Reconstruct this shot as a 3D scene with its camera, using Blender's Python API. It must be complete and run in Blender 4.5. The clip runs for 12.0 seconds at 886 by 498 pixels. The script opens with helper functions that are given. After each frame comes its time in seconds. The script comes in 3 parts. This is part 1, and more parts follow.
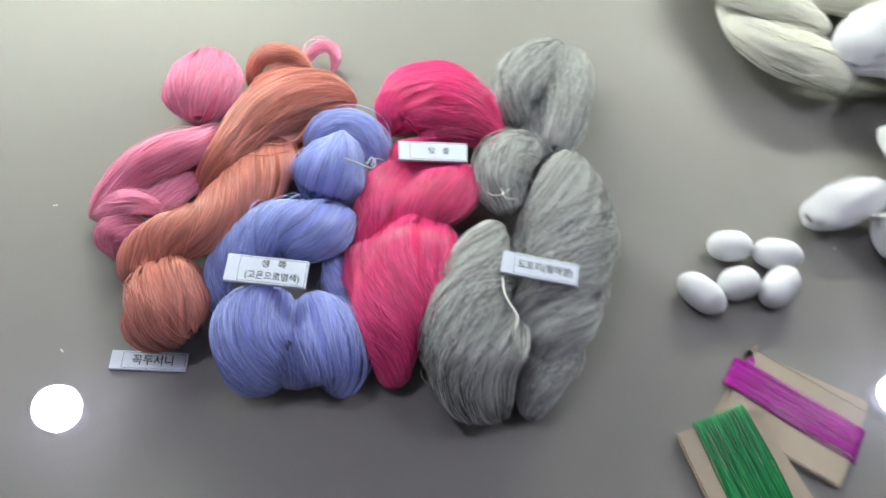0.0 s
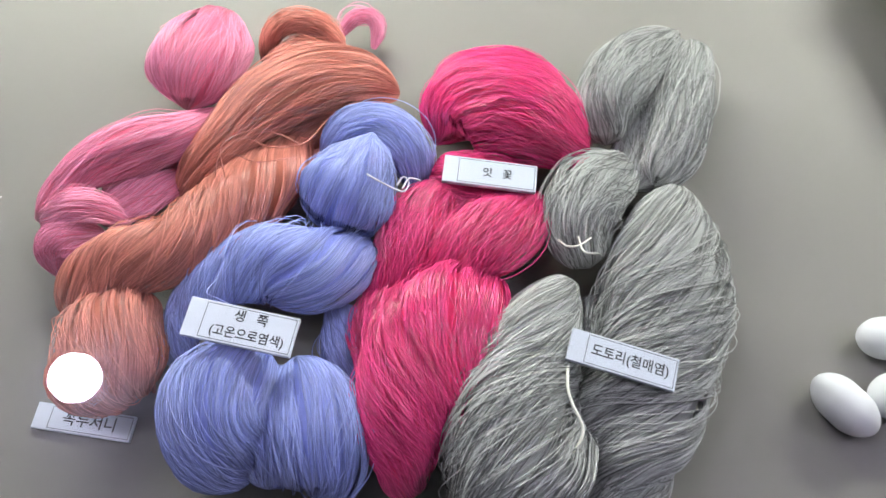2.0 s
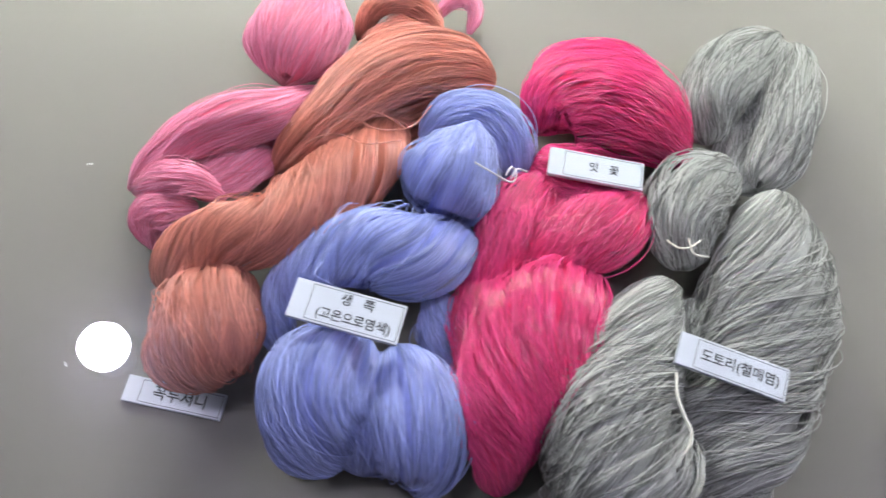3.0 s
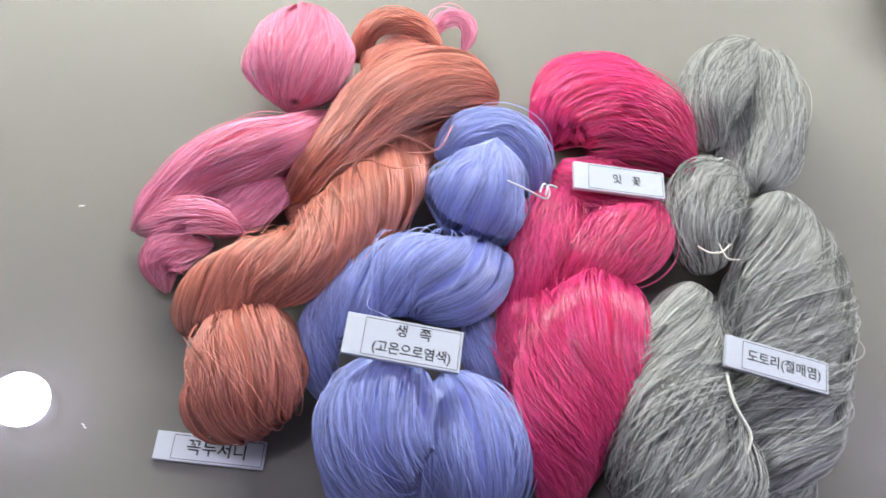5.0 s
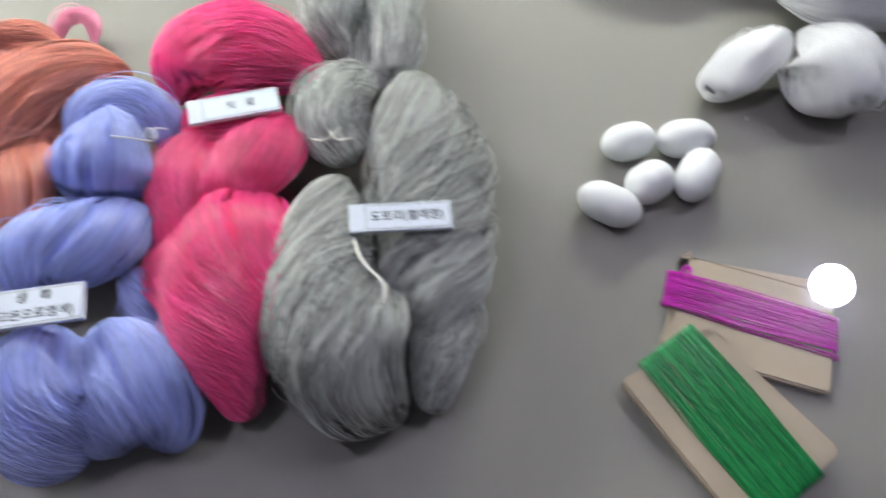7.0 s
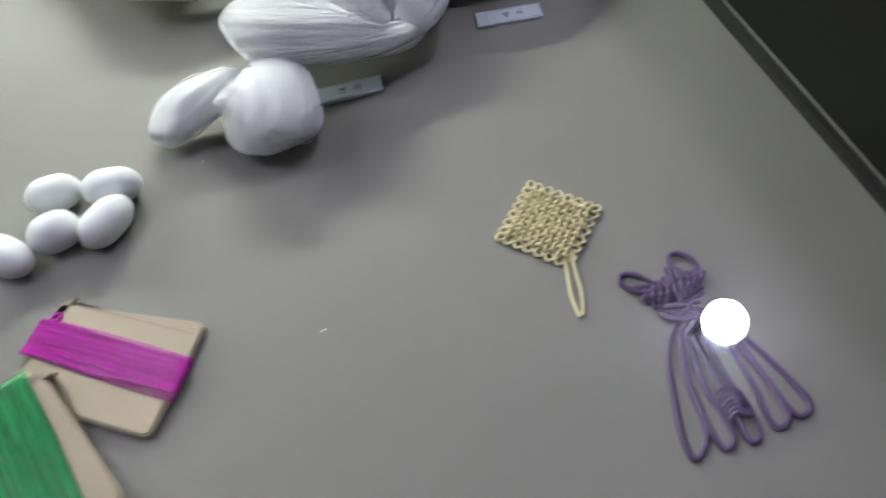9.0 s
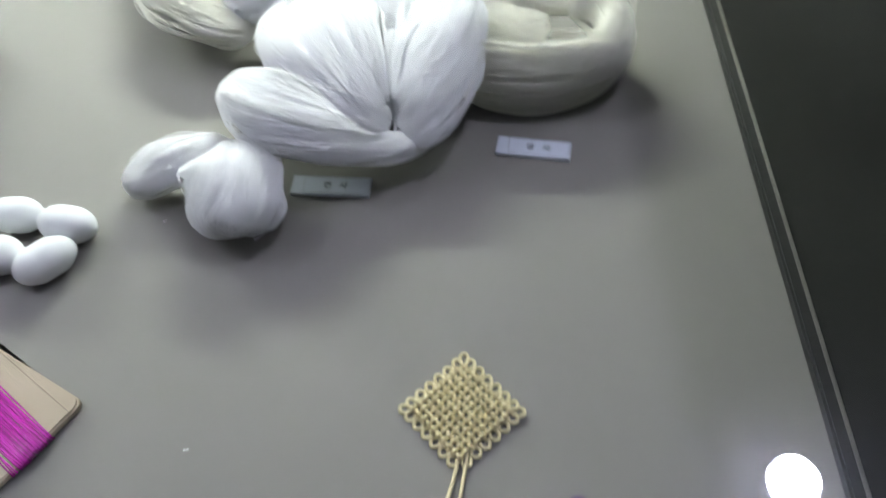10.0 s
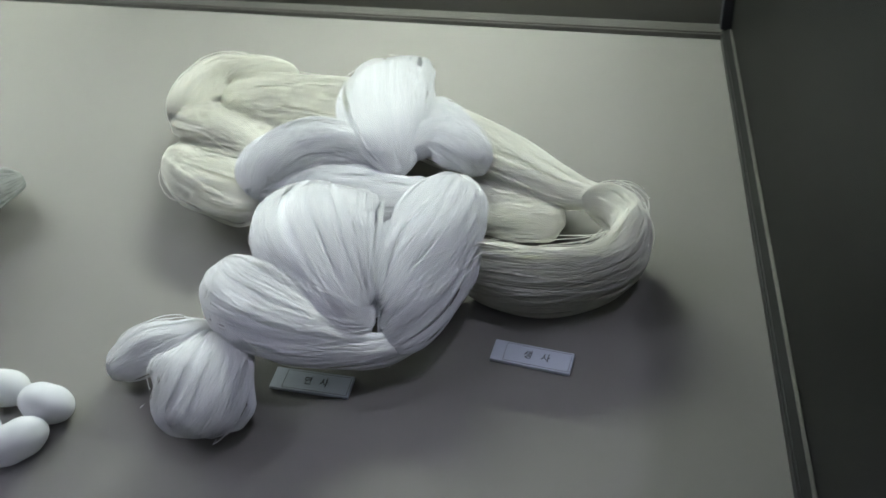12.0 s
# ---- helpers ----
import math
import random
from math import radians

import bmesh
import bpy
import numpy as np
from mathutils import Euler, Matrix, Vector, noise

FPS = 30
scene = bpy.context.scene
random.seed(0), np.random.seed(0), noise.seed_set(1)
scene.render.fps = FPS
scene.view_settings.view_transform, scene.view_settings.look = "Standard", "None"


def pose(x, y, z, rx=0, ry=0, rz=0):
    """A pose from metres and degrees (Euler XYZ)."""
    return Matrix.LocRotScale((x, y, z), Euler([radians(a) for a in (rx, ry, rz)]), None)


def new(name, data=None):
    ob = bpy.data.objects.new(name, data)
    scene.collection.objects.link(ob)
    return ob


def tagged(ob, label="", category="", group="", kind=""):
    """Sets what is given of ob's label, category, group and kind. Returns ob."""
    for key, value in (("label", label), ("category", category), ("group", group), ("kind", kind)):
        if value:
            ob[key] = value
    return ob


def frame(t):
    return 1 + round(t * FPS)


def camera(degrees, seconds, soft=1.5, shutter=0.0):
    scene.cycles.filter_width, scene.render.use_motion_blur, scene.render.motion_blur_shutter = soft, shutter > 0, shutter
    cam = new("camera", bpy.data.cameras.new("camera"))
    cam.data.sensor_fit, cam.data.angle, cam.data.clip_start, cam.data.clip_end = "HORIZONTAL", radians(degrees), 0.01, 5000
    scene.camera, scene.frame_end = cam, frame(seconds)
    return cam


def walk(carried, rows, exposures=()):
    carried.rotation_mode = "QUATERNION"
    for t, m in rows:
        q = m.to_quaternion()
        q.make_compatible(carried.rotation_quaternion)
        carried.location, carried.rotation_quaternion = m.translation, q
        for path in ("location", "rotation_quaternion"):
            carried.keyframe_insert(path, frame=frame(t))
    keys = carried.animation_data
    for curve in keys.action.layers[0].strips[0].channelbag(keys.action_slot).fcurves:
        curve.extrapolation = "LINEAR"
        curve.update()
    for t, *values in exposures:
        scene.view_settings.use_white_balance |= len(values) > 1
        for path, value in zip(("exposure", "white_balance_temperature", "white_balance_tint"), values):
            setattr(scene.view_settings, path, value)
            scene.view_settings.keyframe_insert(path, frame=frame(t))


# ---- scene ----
cam = camera(59.4, 12.0, 1.45, 0.5)
PATH = [
    (0, -0.0892, -0.313, 0.5313, 26.95, -5.12, -4.95),
    (0.5, -0.0801, -0.2349, 0.4753, 24.09, -4.45, 1.38),
    (1, -0.0694, -0.218, 0.4426, 22.78, -3.08, 2.14),
    (1.5, -0.0691, -0.2136, 0.4275, 23.7, -3.59, 1.36),
    (2, -0.0638, -0.2024, 0.4176, 24.07, -3.25, 2.21),
    (2.5, -0.0727, -0.1995, 0.4123, 22.79, -2.77, 6.18),
    (3, -0.1141, -0.2011, 0.4078, 22.98, -4.19, 5.37),
    (3.2, -0.1334, -0.2022, 0.4062, 23.3, -4.94, 5.1),
    (4.8, -0.1904, -0.1936, 0.3937, 24.69, -9.93, -1),
    (5, -0.1868, -0.1961, 0.3933, 24.84, -9.85, -1.53),
    (5.5, -0.166, -0.2081, 0.3933, 24.92, -8.45, -3.98),
    (6, -0.1482, -0.2235, 0.4, 26.21, -6.29, -6.86),
    (6.5, -0.1022, -0.2468, 0.4055, 28.14, -4.49, -12.8),
    (7, -0.0347, -0.2895, 0.4059, 28.72, -3.99, -20.2),
    (7.5, 0.0366, -0.3481, 0.42, 28.89, -2.34, -21.12),
    (7.7, 0.0845, -0.366, 0.4343, 28.26, -1.97, -20.69),
    (9.3, 0.4232, -0.4449, 0.3906, 33.39, 5.04, -19.12),
    (9.5, 0.4575, -0.4240, 0.3874, 33.36, 4.47, -14.82),
    (10, 0.5150, -0.3575, 0.4013, 33.92, 4.04, 0.71),
    (10.5, 0.5350, -0.3035, 0.4184, 37.56, 5.2, 8.5),
    (11, 0.5674, -0.2747, 0.3981, 41.53, 4.2, 14.06),
    (11.5, 0.5777, -0.2634, 0.3936, 41.24, 6.98, 12.52),
    (12, 0.5915, -0.2783, 0.3989, 42.69, 8.61, 9.05),
]

walk(cam, [(t, pose(x, y, z, rx, ry, rz)) for t, x, y, z, rx, ry, rz in PATH],
     [(0, 0.14, 6200, 8), (1, 0.12, 6250, 10), (3.2, 0.12, 6300, 13), (5, 0.12, 6300, 14), (6.2, 0.12, 6300, 14), (7.5, 0.18, 6250, 9), (9.5, 0.35, 6200, 7), (10, 0.36, 6100, 6), (10.5, 0.12, 6050, 6), (11, -0.22, 6050, 6), (12, -0.4, 6050, 5)])

# ---- light: a room with ceiling spots over a glazed show case ----
world = bpy.data.worlds.new("world")
world.use_nodes = True
world.node_tree.nodes["Background"].inputs[0].default_value = (0.9, 0.95, 1.0, 1)
world.node_tree.nodes["Background"].inputs[1].default_value = 0.02
scene.world = world
LAMP_POWER = 275.0
# strength of the fill strips added inside the case
FILL_POWER = 325.0
GLASS_Z = 0.33
CEILING_Z = 1.62


# ---- materials ----
def nodes_of(name):
    m = bpy.data.materials.new(name)
    m.use_nodes = True
    return m, m.node_tree.nodes, m.node_tree.links, m.node_tree.nodes["Principled BSDF"]


def surface(name, color, rough=0.5, spec=0.5, metal=0.0, vary=0.15, scale=40.0, stretch=(1, 1, 1), bump=0.1, fine=400.0, island=0.0, sheen=0.0, dist=0.001, ior=1.5):
    """Paint, cloth, board or thread: colour broken at two scales, fine relief; island: spread from thread to thread."""
    m, n, l, b = nodes_of(name)
    b.inputs["Roughness"].default_value = rough
    b.inputs["Specular IOR Level"].default_value = spec
    b.inputs["Metallic"].default_value = metal
    b.inputs["IOR"].default_value = ior
    if sheen:
        b.inputs["Sheen Weight"].default_value = sheen
        b.inputs["Sheen Roughness"].default_value = 0.35
    tc = n.new("ShaderNodeTexCoord")
    mp = n.new("ShaderNodeMapping")
    mp.inputs["Scale"].default_value = stretch
    l.new(tc.outputs["Object"], mp.inputs[0])
    big, small = n.new("ShaderNodeTexNoise"), n.new("ShaderNodeTexNoise")
    big.inputs["Scale"].default_value, small.inputs["Scale"].default_value = scale, fine
    big.inputs["Detail"].default_value, small.inputs["Detail"].default_value = 4, 3
    l.new(tc.outputs["Object"], big.inputs["Vector"])
    l.new(mp.outputs[0], small.inputs["Vector"])
    mix = n.new("ShaderNodeMix")
    mix.data_type = "FLOAT"
    mix.inputs[0].default_value = 0.5
    l.new(big.outputs[0], mix.inputs[2])
    l.new(small.outputs[0], mix.inputs[3])
    value = mix.outputs[0]
    if island:
        geo = n.new("ShaderNodeNewGeometry")
        add = n.new("ShaderNodeMath")
        add.operation = "MULTIPLY_ADD"
        add.inputs[1].default_value = island
        l.new(geo.outputs["Random Per Island"], add.inputs[0])
        l.new(value, add.inputs[2])
        sub = n.new("ShaderNodeMath")
        sub.operation = "SUBTRACT"
        sub.inputs[1].default_value = island / 2
        l.new(add.outputs[0], sub.inputs[0])
        value = sub.outputs[0]
    ramp = n.new("ShaderNodeValToRGB")
    lo, hi = [max(0.0, c * (1 - vary)) for c in color], [min(1.0, c * (1 + vary)) for c in color]
    ramp.color_ramp.elements[0].position, ramp.color_ramp.elements[1].position = 0.25, 0.75
    ramp.color_ramp.elements[0].color, ramp.color_ramp.elements[1].color = (*lo, 1), (*hi, 1)
    l.new(value, ramp.inputs[0])
    l.new(ramp.outputs[0], b.inputs["Base Color"])
    if bump:
        bp = n.new("ShaderNodeBump")
        bp.inputs["Strength"].default_value, bp.inputs["Distance"].default_value = bump, dist
        l.new(small.outputs[0], bp.inputs["Height"])
        l.new(bp.outputs[0], b.inputs["Normal"])
    return m


def glowing(name, color, strength):
    m, n, l, b = nodes_of(name)
    b.inputs["Base Color"].default_value = (*color, 1)
    b.inputs["Emission Color"].default_value = (*color, 1)
    b.inputs["Emission Strength"].default_value = strength
    return m


def silk(name, color, vary=0.3, rough=0.24, sheen=0.0, island=0.9, ior=1.8):
    """Glossy thread."""
    return surface(name, color, rough, 1.0, 0, vary, 25, (1, 1, 1), 0, 900, island, sheen, ior=ior)


BOARD = surface("beige_board", (0.1966, 0.1888, 0.1693), 0.65, 0.2, 0, 0.05, 9, (12, 260, 1), 0.3, 6, dist=0.0008)
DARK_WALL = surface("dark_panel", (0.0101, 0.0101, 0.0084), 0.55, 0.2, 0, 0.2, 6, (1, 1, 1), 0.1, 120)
STRIP = surface("dark_strip", (0.08, 0.076, 0.068), 0.45, 0.5, 0, 0.2, 20, (1, 1, 1), 0.1, 200)
BLACK_STRIP = surface("black_strip", (0.0224, 0.0224, 0.02), 0.4, 0.5, 0, 0.2, 20, (1, 1, 1), 0.1, 200)
EDGE_METAL = surface("worn_metal", (0.3, 0.29, 0.26), 0.35, 0.5, 0.8, 0.25, 30, (1, 1, 1), 0.1, 300)
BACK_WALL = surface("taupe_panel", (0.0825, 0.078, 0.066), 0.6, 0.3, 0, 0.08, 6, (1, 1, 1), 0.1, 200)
ROOM_WALL = surface("room_paint", (0.2232, 0.217, 0.217), 0.8, 0.2, 0, 0.05, 3, (1, 1, 1), 0.1, 80)
CEILING_PAINT = surface("ceiling_paint", (0.045, 0.045, 0.05), 0.9, 0.1, 0, 0.1, 3, (1, 1, 1), 0.1, 80)
ROOM_FLOOR = surface("room_floor", (0.165, 0.15, 0.135), 0.5, 0.4, 0, 0.15, 4, (1, 1, 1), 0.1, 60)
PAPER = surface("label_paper", (0.5544, 0.5964, 0.672), 0.35, 0.45, 0, 0.03, 60, (1, 1, 1), 0.05, 800)
INK = surface("label_ink", (0.03, 0.03, 0.035), 0.6, 0.3, 0, 0.2, 200, bump=0)
INK_SOFT = surface("card_crease", (0.20, 0.165, 0.12), 0.7, 0.2, 0, 0.2, 100, bump=0)
COCOON = surface("cocoon_silk", (0.6468, 0.6594, 0.6636), 0.75, 0.2, 0, 0.04, 120, (1, 1, 1), 0.5, 1500, sheen=0.3, dist=0.0004)
WOOD = surface("pale_card", (0.3384, 0.2773, 0.2017), 0.6, 0.35, 0, 0.14, 18, (3, 40, 8), 0.2, 22, dist=0.0004)
PINK = silk("pink_silk", (1.0, 0.29, 0.45))
BROWN = silk("terracotta_silk", (0.62, 0.22, 0.162))
BLUE = silk("periwinkle_silk", (0.35, 0.41, 0.86))
MAGENTA = silk("magenta_silk", (0.95, 0.06, 0.24))
GREY = silk("grey_silk", (0.395, 0.402, 0.388), 0.5)
WHITE = silk("white_silk", (0.95, 0.96, 0.98), 0.09, 0.24, ior=1.65)
CREAM = silk("cream_silk", (0.86, 0.85, 0.75), 0.09, 0.25, ior=1.65)
GREEN_T = silk("green_thread", (0.0136, 0.187, 0.0493), 0.35, ior=1.4)
PURPLE_T = silk("purple_thread", (0.40, 0.008, 0.30), 0.3, ior=1.4)
YELLOW_C = silk("yellow_cord", (0.561, 0.493, 0.2805), 0.15, 0.5, ior=1.4)
VIOLET_C = silk("violet_cord", (0.044, 0.015, 0.080), 0.3, 0.5, ior=1.4)
TIE = silk("tie_thread", (0.612, 0.629, 0.697), 0.15, 0.5, ior=1.4)
FILLING = {m.name: surface(m.name + "_inside", c, 0.8, 0.1, 0, 0.2, 60, bump=0) for m, c in (
    (PINK, (0.85, 0.20, 0.33)), (BROWN, (0.50, 0.17, 0.12)), (BLUE, (0.29, 0.34, 0.76)), (MAGENTA, (0.80, 0.045, 0.18)), (GREY, (0.42, 0.43, 0.41)), (WHITE, (0.93, 0.94, 0.96)), (CREAM, (0.74, 0.73, 0.63)))}
SPOT = glowing("spot_glow", (0.87, 0.82, 1.0), LAMP_POWER)
FILL_TUBE = glowing("fill_glow", (0.97, 1.0, 0.88), FILL_POWER)
GLASS, gn, gl, gb = nodes_of("clear_glass")
gb.inputs["Base Color"].default_value = (0.97, 0.985, 0.975, 1)
gb.inputs["Transmission Weight"].default_value = 1.0
gb.inputs["Roughness"].default_value = 0.0
gb.inputs["IOR"].default_value = 1.45


# ---- building helpers ----
def link_mesh(name, verts, faces, material, parent=None, label="", smooth=False):
    me = bpy.data.meshes.new(name)
    if isinstance(verts, np.ndarray):
        faces = np.asarray(faces, np.int32)
        me.vertices.add(len(verts))
        me.vertices.foreach_set("co", verts.astype(np.float32).ravel())
        k = faces.shape[1]
        me.loops.add(faces.size)
        me.loops.foreach_set("vertex_index", faces.ravel())
        me.polygons.add(len(faces))
        me.polygons.foreach_set("loop_start", np.arange(0, faces.size, k, dtype=np.int32))
        me.update(calc_edges=True)
    else:
        me.from_pydata(verts, [], faces)
    if smooth:
        me.polygons.foreach_set("use_smooth", np.ones(len(me.polygons), bool))
    me.materials.append(material)
    ob = new(name, me)
    if parent:
        ob.parent = parent
    if label:
        tagged(ob, label)
    return ob


def part(name, bm, material, parent=None, label="", smooth=False):
    me = bpy.data.meshes.new(name)
    bm.normal_update()
    bm.to_mesh(me)
    bm.free()
    if smooth:
        me.polygons.foreach_set("use_smooth", np.ones(len(me.polygons), bool))
    me.materials.append(material)
    ob = new(name, me)
    if parent:
        ob.parent = parent
    if label:
        tagged(ob, label)
    return ob


def thing(name, m, label, category, group=""):
    ob = new(name)
    ob.empty_display_size = 0.02
    ob.matrix_world = m
    return tagged(ob, label, category, group)


def box(size, at=(0, 0, 0), bevel=0.0, segments=2):
    bm = bmesh.new()
    bmesh.ops.create_cube(bm, size=1, matrix=Matrix.LocRotScale(at, None, size))
    if bevel:
        bmesh.ops.bevel(bm, geom=bm.edges[:], offset=bevel, segments=segments, affect="EDGES", profile=0.5)
    return bm


def slab(outline, z0, z1, bevel=0.0):
    """A plate with the given outline (counter-clockwise)."""
    bm = bmesh.new()
    face = bm.faces.new([bm.verts.new((x, y, z0)) for x, y in outline])
    out = bmesh.ops.extrude_face_region(bm, geom=[face])
    bmesh.ops.translate(bm, verts=[v for v in out["geom"] if isinstance(v, bmesh.types.BMVert)], vec=(0, 0, z1 - z0))
    bmesh.ops.recalc_face_normals(bm, faces=bm.faces[:])
    if bevel:
        bmesh.ops.bevel(bm, geom=[e for e in bm.edges if abs(e.verts[0].co.z - e.verts[1].co.z) < 1e-6], offset=bevel, segments=2, affect="EDGES")
    return bm


def smooth_line(points, count):
    """count points on a smooth line through the given ones (any number of columns)."""
    p = np.array(points, float)
    p = np.vstack([2 * p[0] - p[1], p, 2 * p[-1] - p[-2]])
    u = np.linspace(0, len(p) - 3 - 1e-6, count)
    i, f = u.astype(int), (u % 1)[:, None]
    a, b, c, d = p[i], p[i + 1], p[i + 2], p[i + 3]
    return 0.5 * (2 * b + (c - a) * f + (2 * a - 5 * b + 4 * c - d) * f**2 + (3 * b - a - 3 * c + d) * f**3)


def tubes(paths, radius, sides=3, mask=None):
    """Verts and quads of many round strands: paths (n, k, 3), radius a number or (n, k)."""
    paths = np.asarray(paths, float)
    n, k, _ = paths.shape
    t = np.gradient(paths, axis=1)
    t /= np.linalg.norm(t, axis=2, keepdims=True) + 1e-12
    ref = np.zeros_like(t)
    ref[..., 2] = 1
    ref[np.abs(t[..., 2]) > 0.9] = (1, 0, 0)
    a = np.cross(t, ref)
    a /= np.linalg.norm(a, axis=2, keepdims=True) + 1e-12
    b = np.cross(t, a)
    r = np.broadcast_to(np.asarray(radius, float), (n, k))[..., None, None]
    ang = np.arange(sides) * 2 * np.pi / sides + np.pi / 2
    ring = paths[:, :, None] + r * (np.cos(ang)[:, None] * a[:, :, None] + np.sin(ang)[:, None] * b[:, :, None])
    index = np.arange(n * k * sides).reshape(n, k, sides)
    nxt = np.roll(index, -1, axis=2)
    quads = np.stack([index[:, :-1], nxt[:, :-1], nxt[:, 1:], index[:, 1:]], -1)
    if mask is not None:
        quads = quads[mask[:, :-1] | mask[:, 1:]]
    return ring.reshape(-1, 3), quads.reshape(-1, 4)


def lobe_shape(ratio, least, stations, count):
    line = smooth_line(stations, count)
    u = np.linspace(-1, 1, count)
    w = 0.93 * np.maximum(line[:, 3], least * line[:, 3].max()) * np.maximum((1 - np.abs(u) ** 8), 0.0) ** 0.5
    w = np.maximum(w, 0.0015)
    c = line[:, :3]
    t = np.gradient(c, axis=0)
    t /= np.linalg.norm(t, axis=1, keepdims=True)
    side = np.cross(t, (0, 0, 1.0))
    side /= np.linalg.norm(side, axis=1, keepdims=True)
    up = np.cross(side, t)
    return c, w, w * ratio, side, up


def coil(lobe, material, parent, rng, spacing=0.00038, radius=0.00027, rough=1.0):
    """One thick turn of a twisted skein: a full core under uneven locks of separate threads."""
    ratio, twist, least, stations = lobe
    pts = np.array(stations)
    length = np.linalg.norm(np.diff(pts[:, :3], axis=0), axis=1).sum()
    k = int(np.clip((length + abs(twist) * 0.02) / 0.0045, 18, 48))
    c, w, h, side, up = lobe_shape(ratio, least, stations, k)
    n = int(2 * np.pi * w.max() * max(0.9, 0.6 * ratio) / spacing)
    s = np.linspace(0, 1, k)
    # locks of 4 to 22 threads, each rounded, with a groove beside it and a wander of its own
    sizes = rng.integers(5, 34, n)
    lock = np.repeat(np.arange(n), sizes)[:n]
    first = np.r_[0, np.cumsum(sizes)][lock]
    across = (np.arange(n) - first + 0.5) / sizes[lock] * 2 - 1
    count = lock.max() + 1
    depth, lean, lift = rng.uniform(0.02, 0.11, count)[lock], rng.normal(0, 0.18, count)[lock], rng.normal(0, 0.03, count)[lock]
    lock_phase, lock_freq = rng.uniform(0, 6.28, count)[lock], rng.uniform(3, 8, count)[lock]
    th = np.arange(n) / n * 2 * np.pi
    phase, freq = rng.uniform(0, 6.28, n), rng.uniform(3, 15, n)
    theta = th[:, None] + twist * (s - 0.5)[None] + rough * (0.06 * np.sin(freq[:, None] * s + phase[:, None]) + 0.11 * np.sin(lock_freq[:, None] * s + lock_phase[:, None]) + lean[:, None] * (s - 0.5)[None] + 0.09 * rng.normal(0, 1, n)[:, None] * (s - 0.5)[None])
    swell = 1 + rough * ((depth * (0.4 - across**2) + lift)[:, None] * (0.75 + 0.4 * np.sin(lock_freq[:, None] * s + 2 * lock_phase[:, None])) + 0.012 * rng.normal(0, 1, n)[:, None] + 0.012 * np.sin(1.7 * freq[:, None] * s + phase[:, None] * 2))
    f1, f2, f3 = rng.uniform(0, 6.28, 3)
    swell = swell + 0.05 * np.sin(3 * theta + 7 * s + f1) + 0.035 * np.sin(5 * theta - 11 * s + f2) + 0.03 * np.sin(2 * theta + 17 * s + f3)
    ct, st = np.cos(theta) * swell, np.sin(theta) * swell
    paths = c[None] + (ct * w)[..., None] * side[None] + (st * h)[..., None] * up[None]
    paths[..., 2] = np.maximum(paths[..., 2], 0.0006)
    rad = radius * rng.uniform(0.7, 1.25, n)[:, None] * np.ones(k)[None]
    v, q = tubes(paths, rad, 3, st > (-0.45 if ratio < 1 else -1.2))
    # core just under the threads
    m = 28
    ca = np.arange(m) / m * 2 * np.pi
    core = c[:, None] + 0.83 * ((w[:, None] * np.cos(ca))[..., None] * side[:, None] + (h[:, None] * np.sin(ca))[..., None] * up[:, None])
    core[..., 2] = np.maximum(core[..., 2], 0.0004)
    idx = np.arange(k * m).reshape(k, m)
    nx = np.roll(idx, -1, axis=1)
    cq = np.stack([idx[:-1], nx[:-1], nx[1:], idx[1:]], -1).reshape(-1, 4) + len(v)
    ob = link_mesh("coil", np.vstack([v, core.reshape(-1, 3)]), np.vstack([q, cq]), material, parent, smooth=True)
    ob.data.materials.append(FILLING[material.name])
    ob.data.polygons.foreach_set("material_index", np.r_[np.zeros(len(q), np.int32), np.ones(len(cq), np.int32)])
    return ob


def loose_strands(lobes, material, parent, rng, count, lift=0.0024, radius=0.00026):
    """Stray threads that stand off a skein."""
    paths = []
    for _ in range(count):
        ratio, twist, least, stations = lobes[rng.integers(len(lobes))]
        c, w, h, side, up = lobe_shape(ratio, least, stations, 40)
        k = 18
        a = rng.integers(2, 20)
        i = np.clip(a + np.arange(k), 0, 38)
        s = np.linspace(0, 1, k)
        th = rng.uniform(0.1, np.pi - 0.1) + (twist * 0.9 + rng.normal(0, 0.5)) * (s - 0.5) + 0.12 * np.sin(rng.uniform(3, 8) * s + rng.uniform(0, 6))
        out = 1.03 + min(abs(rng.normal(0, lift)), 1.6 * lift) / w.max() * np.sin(np.pi * s) ** 0.7 * rng.uniform(0.4, 1.6)
        if rng.random() < 0.3:
            out = out + rng.uniform(0, 0.10) * s**2
        p = c[i] + (np.cos(th) * w[i] * out)[:, None] * side[i] + (np.sin(th) * h[i] * out)[:, None] * up[i]
        p[:, 2] = np.maximum(p[:, 2], 0.0008)
        paths.append(p)
    v, q = tubes(paths, radius, 3)
    return tagged(link_mesh("loose_strands", v, q, material, parent, smooth=True), kind="stuff")


def skein(lobes, material, label, seed, stray, fine=1.0):
    rng = np.random.default_rng(seed)
    pts = np.vstack([np.array(s)[:, :2] for _, _, _, s in lobes])
    at = pts.mean(axis=0)
    root = thing("silk_skein", Matrix.Translation((at[0], at[1], 0)), label, "skein", "silk skeins in the case")
    moved = [(r, t, e, tuple((x - at[0], y - at[1], z, w) for x, y, z, w in s)) for r, t, e, s in lobes]
    for lobe in moved:
        coil(lobe, material, root, rng, 0.00038 * fine, 0.00027 * fine, fine**1.5)
    loose_strands(moved, material, root, rng, stray)
    return root, at


